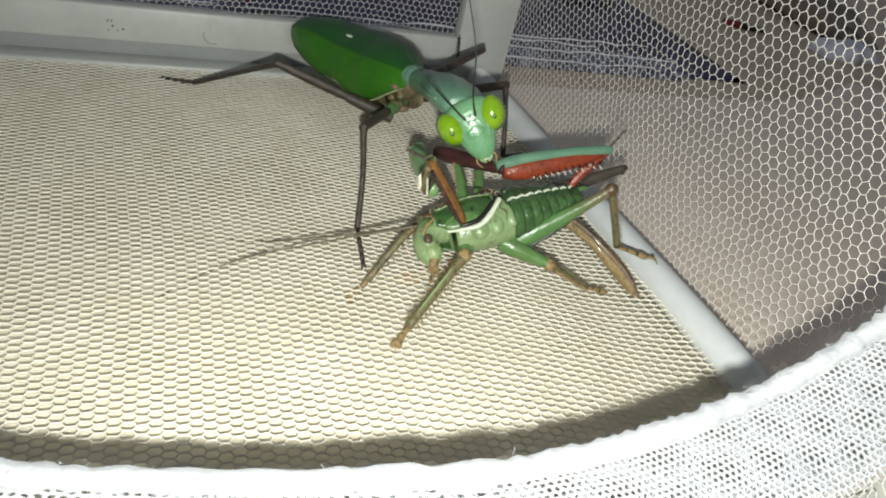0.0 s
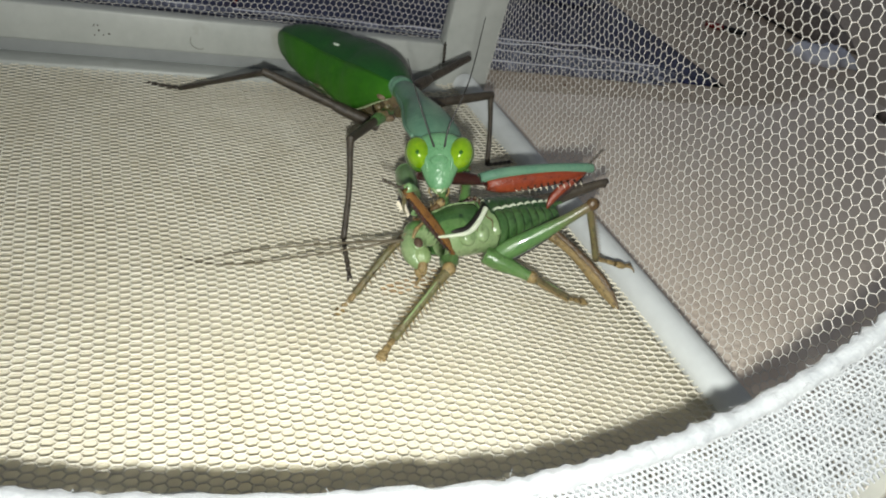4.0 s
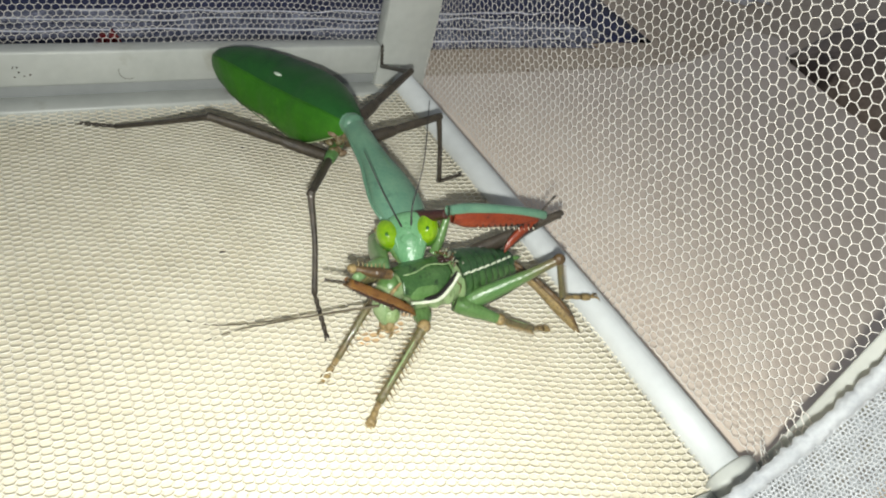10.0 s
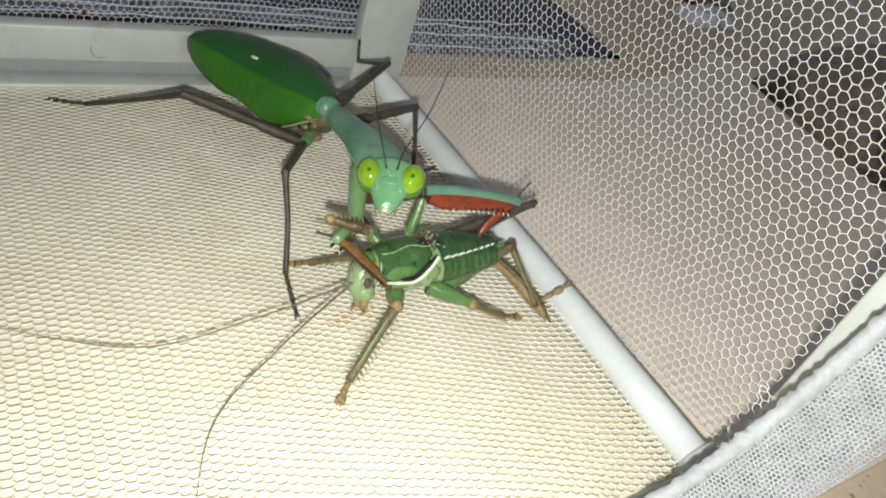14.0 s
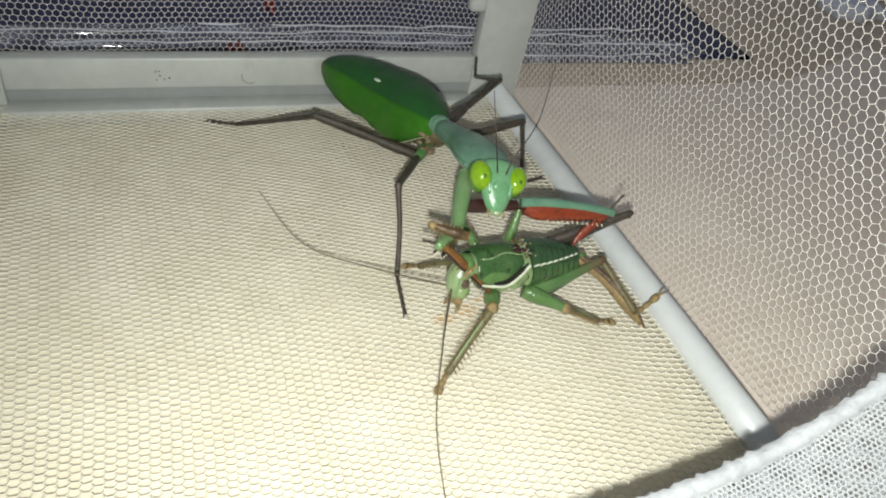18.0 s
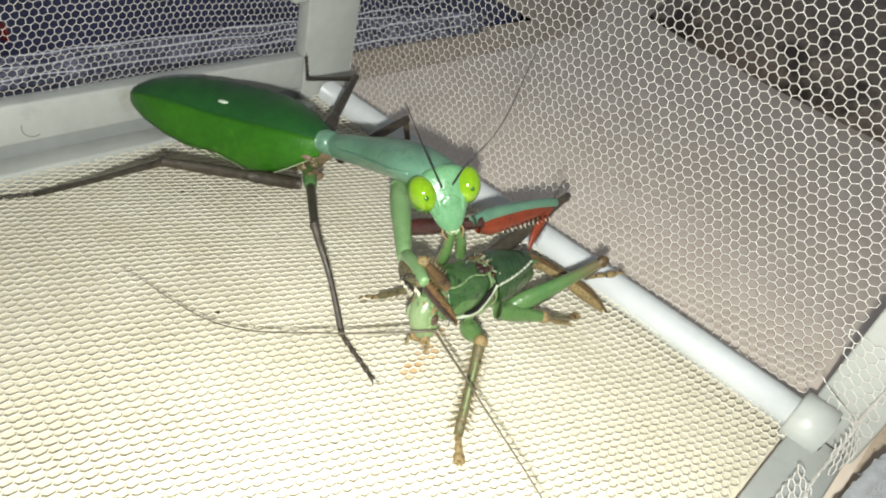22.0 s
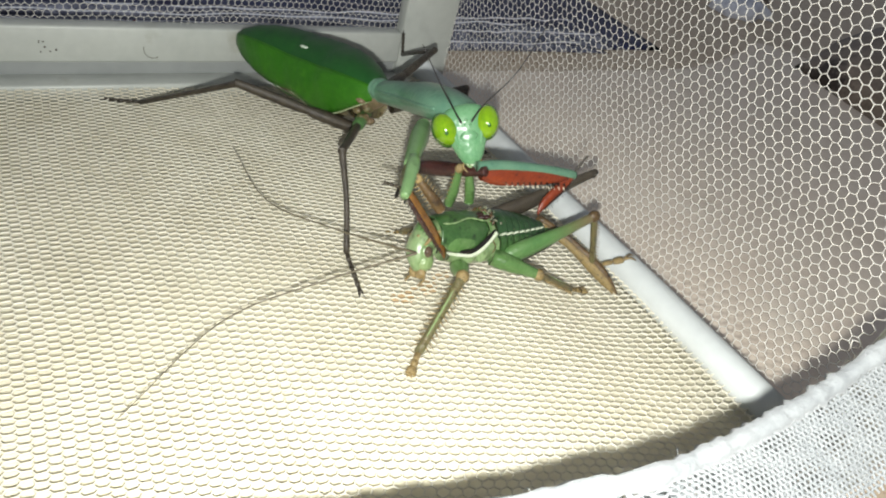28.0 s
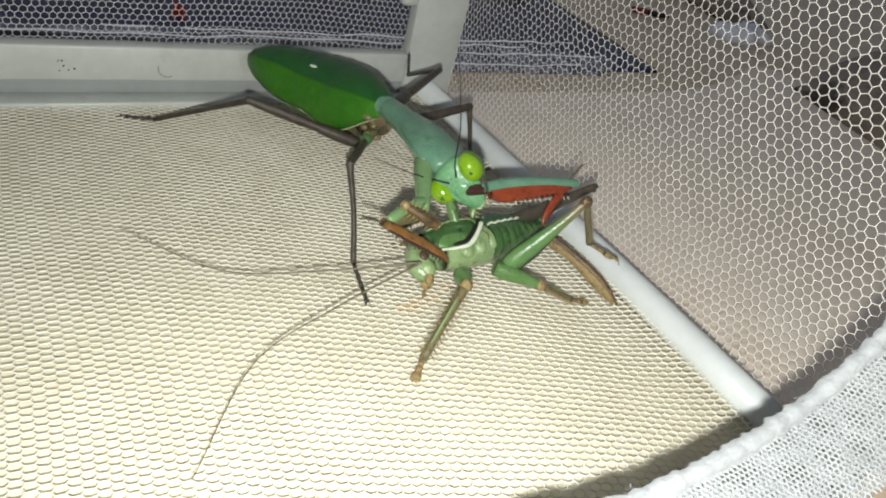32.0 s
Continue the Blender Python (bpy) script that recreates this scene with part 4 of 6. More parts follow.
def build_raptorial(length_coxa, length_femur, length_tibia, blade, upper, thick, thigh, inner):
    """Coxa, femur and tibia of a grasping leg, each along its own y; the spines hang to -z."""
    c = length_coxa
    coxa = put("foreleg_coxa", Shape().limb([(0, -0.001, 0), (0, c * 0.25, 0), (0, c * 0.7, 0), (0, c, 0), (0, c + 0.0012, 0)], [(0.0026 * thick, 0.0032 * thick), (0.0031 * thick, 0.0037 * thick), (0.0025 * thick, 0.0030 * thick), (0.0020 * thick, 0.0023 * thick), (0.0012, 0.0014)], 22, 16).mesh("foreleg_coxa", upper), MANTIS, "thick upper foreleg")
    f = length_femur
    femur = put("foreleg_femur", Shape().limb([(0, -0.0012, 0.0006), (0, f * 0.2, 0.0013), (0, f * 0.6, 0.0012), (0, f * 0.93, 0.0004), (0, f + 0.0012, 0.0000)], [(0.0013, 0.0014), (0.0017, 0.0016), (0.0016, 0.0014), (0.0014, 0.0014), (0.0010, 0.0012)], 26, 16).mesh("foreleg_femur", thigh), MANTIS, "green foreleg thigh")
    put("inner_face", Shape().limb([(0, 0.0005, -0.0012), (0, f * 0.2, -0.0013), (0, f * 0.6, -0.0010), (0, f * 0.95, -0.0006)], [(0.0012, 0.0016), (0.0017, 0.0027), (0.0016, 0.0025), (0.0010, 0.0013)], 24, 14).mesh("inner_face", inner), femur, "inner face of the thigh")
    put("femur_spines", spines(spines(Shape(), f * 0.22, f * 0.86, 13, -0.0034, 0.0013, 0.0004, 0.0002, x=-0.0009), f * 0.28, f * 0.9, 12, -0.0034, 0.0011, 0.0004, 0.0002, x=0.0009).mesh("femur_spines", M_SPINE), femur, "row of pale black-tipped spines")
    put("spine_bases", spines(spines(Shape(), f * 0.20, f * 0.88, 12, -0.0024, 0.0014, 0.0003, 0.00045, -0.0010), f * 0.26, f * 0.9, 11, -0.0024, 0.0013, 0.0003, 0.00045, 0.0010).mesh("spine_bases", M_BLACK), femur, "black bases of the spines")
    t = length_tibia
    tib = put("foreleg_tibia", Shape().limb([(0, -0.0008, 0), (0, t * 0.3, 0), (0, t * 0.75, 0.0002), (0, t, -0.0002), (0, t + 0.0022, -0.0010)], [(0.0010, 0.0012), (0.0010, 0.0014), (0.0009, 0.0013), (0.0007, 0.0010), (0.0002, 0.0002)], 18, 12).mesh("foreleg_tibia", blade), MANTIS, "toothed grasping shin")
    put("tibia_spines", spines(spines(Shape(), t * 0.12, t * 0.95, 15, -0.0008, 0.0016, 0.0006, 0.0002, -0.0006), t * 0.16, t * 0.97, 14, -0.0008, 0.0015, 0.0006, 0.0002, 0.0006).mesh("tibia_spines", M_BLACK), tib, "comb of dark teeth")
    put("blade_edge", Shape().limb([(0, t * 0.08, -0.0010), (0, t * 0.5, -0.0012), (0, t * 0.96, -0.0009)], [(0.0007, 0.0004), (0.0008, 0.0005), (0.0005, 0.0003)], 14, 8).mesh("blade_edge", M_COXA), tib, "dark red edge of the shin")
    tar = Shape()
    for i in range(4):
        tar.limb([(0, 0.0018 * i, 0), (0, 0.0018 * i + 0.0008, 0), (0, 0.0018 * i + 0.0016, 0)], [0.00034, 0.00036, 0.00046], 5, 7)
    for s in (-1, 1):
        tar.cone((0, 0.0068, 0), (0.0009 * s, 0.0080, 0.0003), 0.0002)
    tarsus = put("foreleg_tarsus", tar.mesh("foreleg_tarsus", M_GREYLEG), MANTIS, "thin dark foot of the foreleg")
    return coxa, femur, tib, tarsus


RIGHT_ARM = build_raptorial(0.0215, 0.0300, 0.0125, M_RED, M_COXA, 0.60, M_TEAL, M_RED)
LEFT_ARM = build_raptorial(0.0235, 0.0140, 0.0228, M_GOLD, M_ARM, 0.85, M_ARM, M_OLIVE)

# ---- the katydid ----
KATYDID_AT = Vector((-0.045, -0.128, 0.0))
KATYDID = tagged(new("katydid"), "green bush cricket with brown sabre held by the mantis", "bush cricket")
KATYDID.location = KATYDID_AT
K_X = Vector((0.976, 0.200, 0.055)).normalized()
K_Z = Vector((-0.10, 0.62, 0.78))
K_Z = (K_Z - K_X * K_Z.dot(K_X)).normalized()
K_Y = K_Z.cross(K_X)
K_HOME = Matrix((K_X, K_Y, K_Z)).transposed().to_4x4()
K_HOME.translation = (-0.0465, -0.1240, 0.0180)
BODY_PARTS = []


def kpart(name, shape, mat, label="", parent=None):
    ob = put(name, shape.mesh(name, mat), KATYDID if parent is None else parent, label)
    if parent is None:
        BODY_PARTS.append(ob)
    return ob


def build_katydid_body():
    """x towards the tail, z to the back, -y the flank that shows."""
    # abdomen: overlapping rings with a pale wavy line along the side
    line = []
    for i in range(8):
        x0 = 0.0042 + 0.0026 * i
        r = 0.0067 * (1 - 0.44 * (i / 7) ** 1.7)
        zc = 0.0008 - 0.0001 * i
        sh = Shape().limb([(x0 - 0.0006, 0, zc), (x0 + 0.0008, 0, zc), (x0 + 0.0024, 0, zc), (x0 + 0.0030, 0, zc)],
                          [(r * 0.930, r * 0.945), (r * 0.965, r * 0.985), (r * 0.995, r * 1.010), (r * 0.960, r * 0.975)], 9, 30)
        ring = kpart("abdomen_ring", sh, M_KDARK, "dark green overlapping back plate")
        belly = Shape().limb([(x0, -0.0010, zc - 0.0024), (x0 + 0.0012, -0.0010, zc - 0.0024), (x0 + 0.0027, -0.0010, zc - 0.0024)], [(r * 0.89, r * 0.80), (r * 0.93, r * 0.84), (r * 0.90, r * 0.81)], 6, 22)
        kpart("belly_plate", belly, M_KTOP, "green belly", ring)
        line += [(x0, -r * 0.985, zc + 0.0002 + 0.0002 * i), (x0 + 0.0016, -r * 1.005, zc + 0.0006 + 0.0002 * i)]
    kpart("side_line", Shape().limb(line, [0.00034] * len(line), 60, 7), M_RIM, "pale wavy line along the flank")
    kpart("tail_plate", Shape().ball((0.0252, 0, 0.0002), (0.0022, 0.0034, 0.0034), 10, 16), M_KDARK, "dark green last plate of the abdomen")
    # thorax: a smooth pale trunk with three side plates and brown seams between them
    kpart("thorax", Shape().limb([(-0.0110, 0, -0.0010), (-0.0050, -0.0002, -0.0012), (0.0025, -0.0002, -0.0010), (0.0070, 0, -0.0004)], [(0.0046, 0.0050), (0.0058, 0.0058), (0.0062, 0.0062), (0.0058, 0.0060)], 18, 24), M_KPALE, "pale green trunk of the thorax")
    for x, z, rx, rz, tilt in ((-0.0050, -0.0036, 0.0026, 0.0030, 0.25), (-0.0004, -0.0030, 0.0024, 0.0036, 0.20), (0.0042, -0.0020, 0.0025, 0.0038, 0.15)):
        turn = Matrix.Rotation(tilt, 3, "Y")
        kpart("thorax_plate", Shape().ball((x, -0.0047 + 0.12 * abs(z), z), (rx, 0.0020, rz), 14, 18, turn), M_KPALE, "pale green side plate of the thorax")
    for x, top in ((-0.0028, 0.0000), (0.0018, 0.0012), (0.0064, 0.0010)):
        seam = [(x + 0.0002, -0.0060, -0.0040), (x + 0.0008, -0.0066, -0.0020), (x - 0.0002, -0.0066, -0.0006), (x + 0.0004, -0.0062, top)]
        kpart("seam", Shape().limb(seam, [0.00008, 0.00020, 0.00016, 0.00022], 14, 6), M_BROWN, "dark brown seam between the plates")
    # pronotum: a saddle with a white rim and a dark band within it
    verts, faces = [], []
    nu, nv = 26, 20
    for i in range(nu + 1):
        f = i / nu
        x = -0.0150 + 0.0150 * f
        r = 0.0056 + 0.0013 * math.sin(f * 2.4)
        lobe = 0.56 + 0.14 * math.sin(math.pi * min(1, f * 1.05)) - 0.16 * max(0, f - 0.75) / 0.25
        for j in range(nv + 1):
            a = math.pi * (0.5 + lobe * (2 * j / nv - 1))
            verts.append((x + 0.0012 * abs(2 * j / nv - 1) ** 2 * (f - 0.5), r * math.cos(a), 0.0004 + r * math.sin(a)))
    for i in range(nu):
        for j in range(nv):
            a = i * (nv + 1) + j
            faces.append((a, a + 1, a + nv + 2, a + nv + 1))
    saddle = kpart("pronotum", Shape().add((verts, faces)), M_KTOP, "green saddle-shaped neck shield with white rim")
    mod = saddle.modifiers.new("thickness", "SOLIDIFY")
    mod.thickness = 0.0004
    lobe = Shape().ball((0, 0, 0), (0.0064, 0.0016, 0.0034), 18, 30)
    lobe.v = [Vector((-0.0080 + v.x + 0.10 * v.z, -0.0052 + v.y + 0.14 * v.z - 0.05 * v.x, 0.0004 + v.z * (1.0 - 20 * v.x) + 0.06 * v.x)) for v in lobe.v]
    kpart("side_lobe", lobe, M_KGREEN, "glossy green side lobe of the shield", saddle)
    low, inner, top = [], [], []
    for i in range(15):
        f = i / 14
        x = -0.0142 + 0.0158 * f
        dip = 0.0018 * math.sin(math.pi * min(1, 0.18 + 0.72 * f))
        rise = 0.0044 * (max(0, f - 0.52) / 0.48) ** 1.3
        low.append((x + 0.0006, -0.0058 - 0.0012 * f, -0.0020 - dip + rise))
        inner.append((x - 0.0002, -0.0062 - 0.0011 * f, -0.0011 - dip * 0.95 + rise * 0.95))
        lean = 0.80 + 0.07 * math.sin(f * 9)
        proud = 0.0059 + 0.0013 * math.sin(f * 2.4)
        top.append((x, -proud * math.sin(lean), 0.0004 + proud * math.cos(lean)))
    size = [(0.00030, 0.0004), (0.0004, 0.0005), (0.0005, 0.00065), (0.0006, 0.0008), (0.0006, 0.0007)]
    kpart("white_rim", Shape().limb(low, [size[min(4, i // 3)] for i in range(15)], 60, 10), M_RIM, "bold white rim below the shield", saddle)
    kpart("dark_band", Shape().limb(inner[4:], [0.00030, 0.00055] + [0.00065] * 7 + [0.00045, 0.00025], 44, 8), M_BLACK, "black band inside the white rim", saddle)
    kpart("pale_keel", Shape().limb(top, [0.00012] + [0.00032, 0.00020] * 7, 60, 7), M_KPALE, "pale green keel along the shield", saddle)
    back = [(0.0004 + 0.0006 * math.sin(a), -0.0069 * math.cos(a), 0.0004 + 0.0071 * math.sin(a)) for a in [k * 0.2 for k in range(-1, 9)]]
    kpart("hind_rim", Shape().limb(back, [0.00035] * 10, 30, 7), M_KGREEN, "raised hind edge of the shield", saddle)
    # head, face turned down
    head = kpart("head", Shape().limb([(-0.0126, 0, 0.0014), (-0.0160, 0, 0.0010), (-0.0184, -0.0002, -0.0012), (-0.0192, -0.0004, -0.0044), (-0.0186, -0.0006, -0.0076)],
                                      [(0.0037, 0.0038), (0.0036, 0.0035), (0.0033, 0.0031), (0.0028, 0.0026), (0.0016, 0.0015)], 24, 22), M_KPALE, "rounded green head with whitish cheeks")
    crown = Shape().ball((-0.0162, 0, 0.0016), (0.0034, 0.0037, 0.0035), 12, 20)
    kpart("crown", crown, M_KGREEN, "green crown of the head", head)
    for s in (-1, 1):
        kpart("cheek", Shape().ball((-0.0178, s * 0.0017 - 0.0003, -0.0052), (0.0024, 0.0019, 0.0028), 12, 16), M_KFACE, "whitish cheek", head)
        eye = kpart("eye", Shape().ball((-0.0184, s * 0.0037, -0.0026), (0.0013, 0.0011, 0.0015), 10, 14), M_BROWNEYE, "small round brown eye", head)
        kpart("eye_ring", Shape().ball((-0.0183, s * 0.0033, -0.0026), (0.0018, 0.0009, 0.0020), 10, 14), M_KPALE, "", eye)
        kpart("mandible", Shape().limb([(-0.0182, s * 0.0014, -0.0072), (-0.0188, s * 0.0014, -0.0088), (-0.0182, s * 0.0004, -0.0098)], [0.0014, 0.0012, 0.0005], 8, 10), M_TAN, "tan jaw", head)
        kpart("palp", Shape().limb([(-0.0178, s * 0.0018, -0.0076), (-0.0188, s * 0.0030, -0.0098), (-0.0202, s * 0.0030, -0.0110)], [0.0004, 0.00035, 0.0004], 8, 6), M_TAN, "", head)
        kpart("antenna_base", Shape().ball((-0.0196, s * 0.0014, 0.0010), (0.0008, 0.0007, 0.0008), 6, 9), M_TAN, "tan root of the feeler", head)
    kpart("face_stripe", Shape().limb([(-0.0150, -0.0040, 0.0026), (-0.0176, -0.0039, 0.0010), (-0.0192, -0.0034, -0.0010)], [0.0003, 0.0006, 0.0003], 10, 7), M_TAN, "reddish brown streak on the crown", head)
    # torn flesh on the back where it is eaten
    rng = random.Random(11)
    torn, cavity = Shape(), Shape()
    for i in range(16):
        cavity.ball((rng.uniform(-0.0020, 0.0065), rng.uniform(-0.0046, 0.0020), 0.0056 + rng.uniform(-0.0010, 0.0005)), (rng.uniform(0.0010, 0.0020), rng.uniform(0.0008, 0.0016), rng.uniform(0.0005, 0.0010)), 5, 9)
    kpart("open_wound", cavity, M_COXA, "dark wet opened back")
    for i in range(34):
        torn.ball((rng.uniform(-0.0035, 0.0060), rng.uniform(-0.0036, 0.0024), 0.0056 + rng.uniform(-0.0006, 0.0010)), (rng.uniform(0.0005, 0.0012), rng.uniform(0.0005, 0.0012), rng.uniform(0.0004, 0.0010)), 5, 8)
    for i in range(12):
        p = Vector((rng.uniform(-0.004, 0.006), rng.uniform(-0.003, 0.002), 0.0060))
        torn.cone(p, p + Vector((rng.uniform(-0.002, 0.002), rng.uniform(-0.002, 0.001), rng.uniform(0.001, 0.0030))), 0.0003)
    kpart("torn_back", torn, M_FLESH, "torn pale flesh on the back")
    for name, mat, n, lab in (("brown_shred", M_BROWN, 14, "torn brown shred"), ("white_shred", M_FLESH, 6, "torn whitish shred")):
        for i in range(n):
            a = rng.uniform(0.15, 0.6) * math.pi
            p = Vector((rng.uniform(0.0005, 0.0050), -0.0068 * math.cos(a), 0.0004 + 0.0068 * math.sin(a)))
            q = p + Vector((rng.uniform(-0.0022, 0.0022), rng.uniform(-0.0012, 0.0004), rng.uniform(-0.0010, 0.0014)))
            kpart(name, Shape().limb([p, (p + q) / 2 + Vector((0, -0.0003, 0.0003)), q], [0.0002, rng.uniform(0.0003, 0.0005), 0.00012], 6, 6), mat, lab)
    for s in (-1, 1):
        kpart("tail_feeler", Shape().limb([(0.0250, s * 0.0020, 0.0006), (0.0270, s * 0.0030, 0.0010), (0.0292, s * 0.0026, 0.0008)], [0.0009, 0.0007, 0.0002], 8, 8), M_KGREEN)


build_katydid_body()


def kstatic(name, shape, mat, label=""):
    return put(name, shape.mesh(name, mat, KATYDID_AT), KATYDID, label)


def build_sabre():
    b, t = Vector((-0.0225, -0.1195, 0.0150)), Vector((-0.0032, -0.1440, 0.0012))
    d = t - b
    sag = Vector((0.0010, 0.0006, 0.0016))
    for lift, mat, lab in ((0.0006, M_BROWN, "long brown egg-laying sabre"), (-0.0007, M_TAN, "paler lower valve of the sabre")):
        o = Vector((0.35, 0.3, 0.88)) * lift
        pts = [b + o, b + d * 0.35 + sag + o, b + d * 0.75 + sag * 0.8 + o, t + o * 0.3]
        kstatic("ovipositor_valve", Shape().limb(pts, [(0.0010, 0.0016), (0.0008, 0.0012), (0.0010, 0.0017), (0.0001, 0.0003)], 24, 10), mat, lab)


build_sabre()


def leg_parts(joints, radii, mats, spiny=True):
    """A standing leg of the katydid: femur, tibia with two rows of bristles, jointed foot with pads and claws."""
    h, k, a, f = map(Vector, joints)
    d = k - h
    kstatic("femur", Shape().limb([h, h + d * 0.3, h + d * 0.75, k, k + d.normalized() * 0.0008], [radii[0], radii[0] * 1.05, radii[0] * 0.7, radii[1], radii[1] * 0.7], 14, 10), mats[0])
    kstatic("knee", Shape().ball(k, (radii[1] * 1.25, radii[1] * 1.25, radii[1] * 1.25), 8, 11), M_TAN, "brownish knee")
    e = a - k
    sh = Shape().limb([k, k + e * 0.12, k + e * 0.55, a], [radii[1] * 1.05, radii[1] * 0.9, radii[1] * 0.75, radii[1] * 0.8], 14, 9)
    side = e.cross(Vector((0, 0, 1))).normalized()
    br = Shape()
    if spiny:
        for i in range(13):
            q = k + e * (0.12 + 0.066 * i)
            for s in (-1, 1):
                br.cone(q + side * s * 0.0009, q + side * (s * 0.0032) + e.normalized() * 0.0010 - Vector((0, 0, 0.0004)), 0.00024)
    shin = kstatic("tibia", sh, mats[1], "bristled shin")
    up = side.cross(e).normalized()
    up = up if up.z > 0 else -up
    stripe = Shape().limb([k + e * f0 + up * radii[1] * h0 for f0, h0 in ((0.10, 0.72), (0.4, 0.66), (0.7, 0.60), (0.95, 0.60))], [0.00012, 0.00032, 0.00030, 0.00012], 14, 6)
    put("shin_stripe", stripe.mesh("shin_stripe", M_KFACE, KATYDID_AT), shin, "pale stripe along the shin")
    tagged(put("bristles", br.mesh("bristles", mats[2], KATYDID_AT), shin), kind="stuff")
    foot_shape(a, f, mats[2])


def foot_shape(a, f, mat, parent_static=True):
    g = f - a
    side = g.cross(Vector((0, 0, 1))).normalized()
    sh = Shape()
    for i, w in enumerate((0.0009, 0.0010, 0.0014)):
        p, q = a + g * (i * 0.28), a + g * (i * 0.28 + 0.26)
        sh.limb([p, (p + q) / 2, q], [(w * 0.7, w * 0.55), (w, w * 0.7), (w * 0.85, w * 0.55)], 7, 9)
        if i == 2:
            for s in (-1, 1):
                sh.ball(q + side * (s * 0.0008), (0.0006, 0.0007, 0.0004), 5, 8)
    for s in (-1, 1):
        sh.cone(a + g * 0.86, f + side * (0.0008 * s), 0.00035)
    return kstatic("tarsus", sh, mat, "tan padded foot with claws")


leg_parts(((-0.0545, -0.1300, 0.0120), (-0.0575, -0.1365, 0.0140), (-0.0735, -0.1478, 0.0020), (-0.0788, -0.1537, 0.0008)), (0.0025, 0.0015), (M_KGREEN, M_OLIVE, M_TAN))
leg_parts(((-0.0450, -0.1310, 0.0140), (-0.0336, -0.1388, 0.0118), (-0.0195, -0.1390, 0.0038), (-0.0112, -0.1388, 0.0012)), (0.0025, 0.0014), (M_KGREEN, M_OLIVE, M_TAN))
# far hind leg, of which the knee shows beyond the grasping leg
kstatic("femur", Shape().limb([(-0.0400, -0.1180, 0.0160), (-0.0230, -0.1180, 0.0220), (-0.0070, -0.1185, 0.0285), (-0.0050, -0.1187, 0.0290)], [(0.0022, 0.0034), (0.0018, 0.0026), (0.0011, 0.0014), (0.0012, 0.0016)], 16, 10), M_GREYLEG, "far hind thigh with brown knee")

HIND_FEMUR = put("hind_femur", Shape().limb([(0, -0.0010, 0), (0, 0.005, 0.0002), (0, 0.011, 0), (0, 0.021, -0.0002), (0, 0.0285, 0), (0, 0.0308, 0)],
                 [(0.0016, 0.0020), (0.0021, 0.0027), (0.0020, 0.0025), (0.0014, 0.0016), (0.0012, 0.0013), (0.0013, 0.0015)], 28, 14).mesh("hind_femur", M_THIGH), KATYDID, "thick green jumping thigh")
put("knee", Shape().ball((0, 0.0298, 0), (0.0015, 0.0019, 0.0018), 9, 12).mesh("knee", M_BROWN), HIND_FEMUR, "brown knee")
put("thigh_stripe", Shape().limb([(0.0004, 0.004, -0.0025), (0.0004, 0.011, -0.0024), (0.0004, 0.020, -0.0014)], [0.0004, 0.0005, 0.0003], 14, 6).mesh("thigh_stripe", M_BLACK), HIND_FEMUR, "black stripe under the thigh")
hb = Shape()
hs = Shape().limb([(0, 0, 0), (0, 0.002, 0), (0, 0.012, 0), (0, 0.020, 0)], [0.0013, 0.0010, 0.0009, 0.0010], 16, 9)
for i in range(14):
    for s in (-1, 1):
        hb.cone((s * 0.0006, 0.003 + 0.0012 * i, 0.0006), (s * 0.0013, 0.0036 + 0.0012 * i, 0.0014), 0.00018)
HIND_TIBIA = put("hind_tibia", hs.mesh("hind_tibia", M_OLIVE), KATYDID, "spiny olive hind shin")
tagged(put("bristles", hb.mesh("bristles", M_TAN), HIND_TIBIA), kind="stuff")
hs = Shape()
for i, w in enumerate((0.0009, 0.0009, 0.0013)):
    hs.limb([(0, 0.0032 * i, 0), (0, 0.0032 * i + 0.0015, 0), (0, 0.0032 * i + 0.0030, 0)], [(w * 0.7, w * 0.6), (w, w * 0.7), (w * 0.8, w * 0.6)], 7, 9)
for s in (-1, 1):
    hs.limb([(0, 0.0094, 0), (s * 0.0008, 0.0115, 0.0006), (s * 0.0011, 0.0130, -0.0006)], [0.0004, 0.0003, 0.0001], 8, 6)
HIND_TARSUS = put("hind_tarsus", hs.mesh("hind_tarsus", M_TAN), KATYDID, "tan hooked hind foot")

fb = Shape()
fs = Shape().limb([(0, 0, 0), (0, 0.006, 0.0012), (0, 0.014, 0.0008), (0, 0.0215, 0)], [0.0012, 0.0010, 0.0009, 0.0010], 14, 9)
for i in range(8):
    for s in (-1, 1):
        fb.cone((s * 0.0006, 0.005 + 0.0019 * i, 0), (s * 0.0026, 0.006 + 0.0019 * i, -0.0006), 0.0002)
FAR_FRONT = put("far_front_tibia", fs.mesh("far_front_tibia", M_OLIVE), KATYDID, "bristled far front shin")
tagged(put("bristles", fb.mesh("bristles", M_TAN), FAR_FRONT), kind="stuff")
fs = Shape()
for i, w in enumerate((0.0009, 0.0010, 0.0014)):
    fs.limb([(0, 0.0215 + 0.0024 * i, 0), (0, 0.0226 + 0.0024 * i, 0), (0, 0.0237 + 0.0024 * i, 0)], [(w * 0.7, w * 0.6), (w, w * 0.7), (w * 0.8, w * 0.6)], 7, 9)
for s in (-1, 1):
    fs.cone((0, 0.0282, 0), (s * 0.0009, 0.0300, 0), 0.0003)
put("foot", fs.mesh("foot", M_TAN), FAR_FRONT, "tan foot")


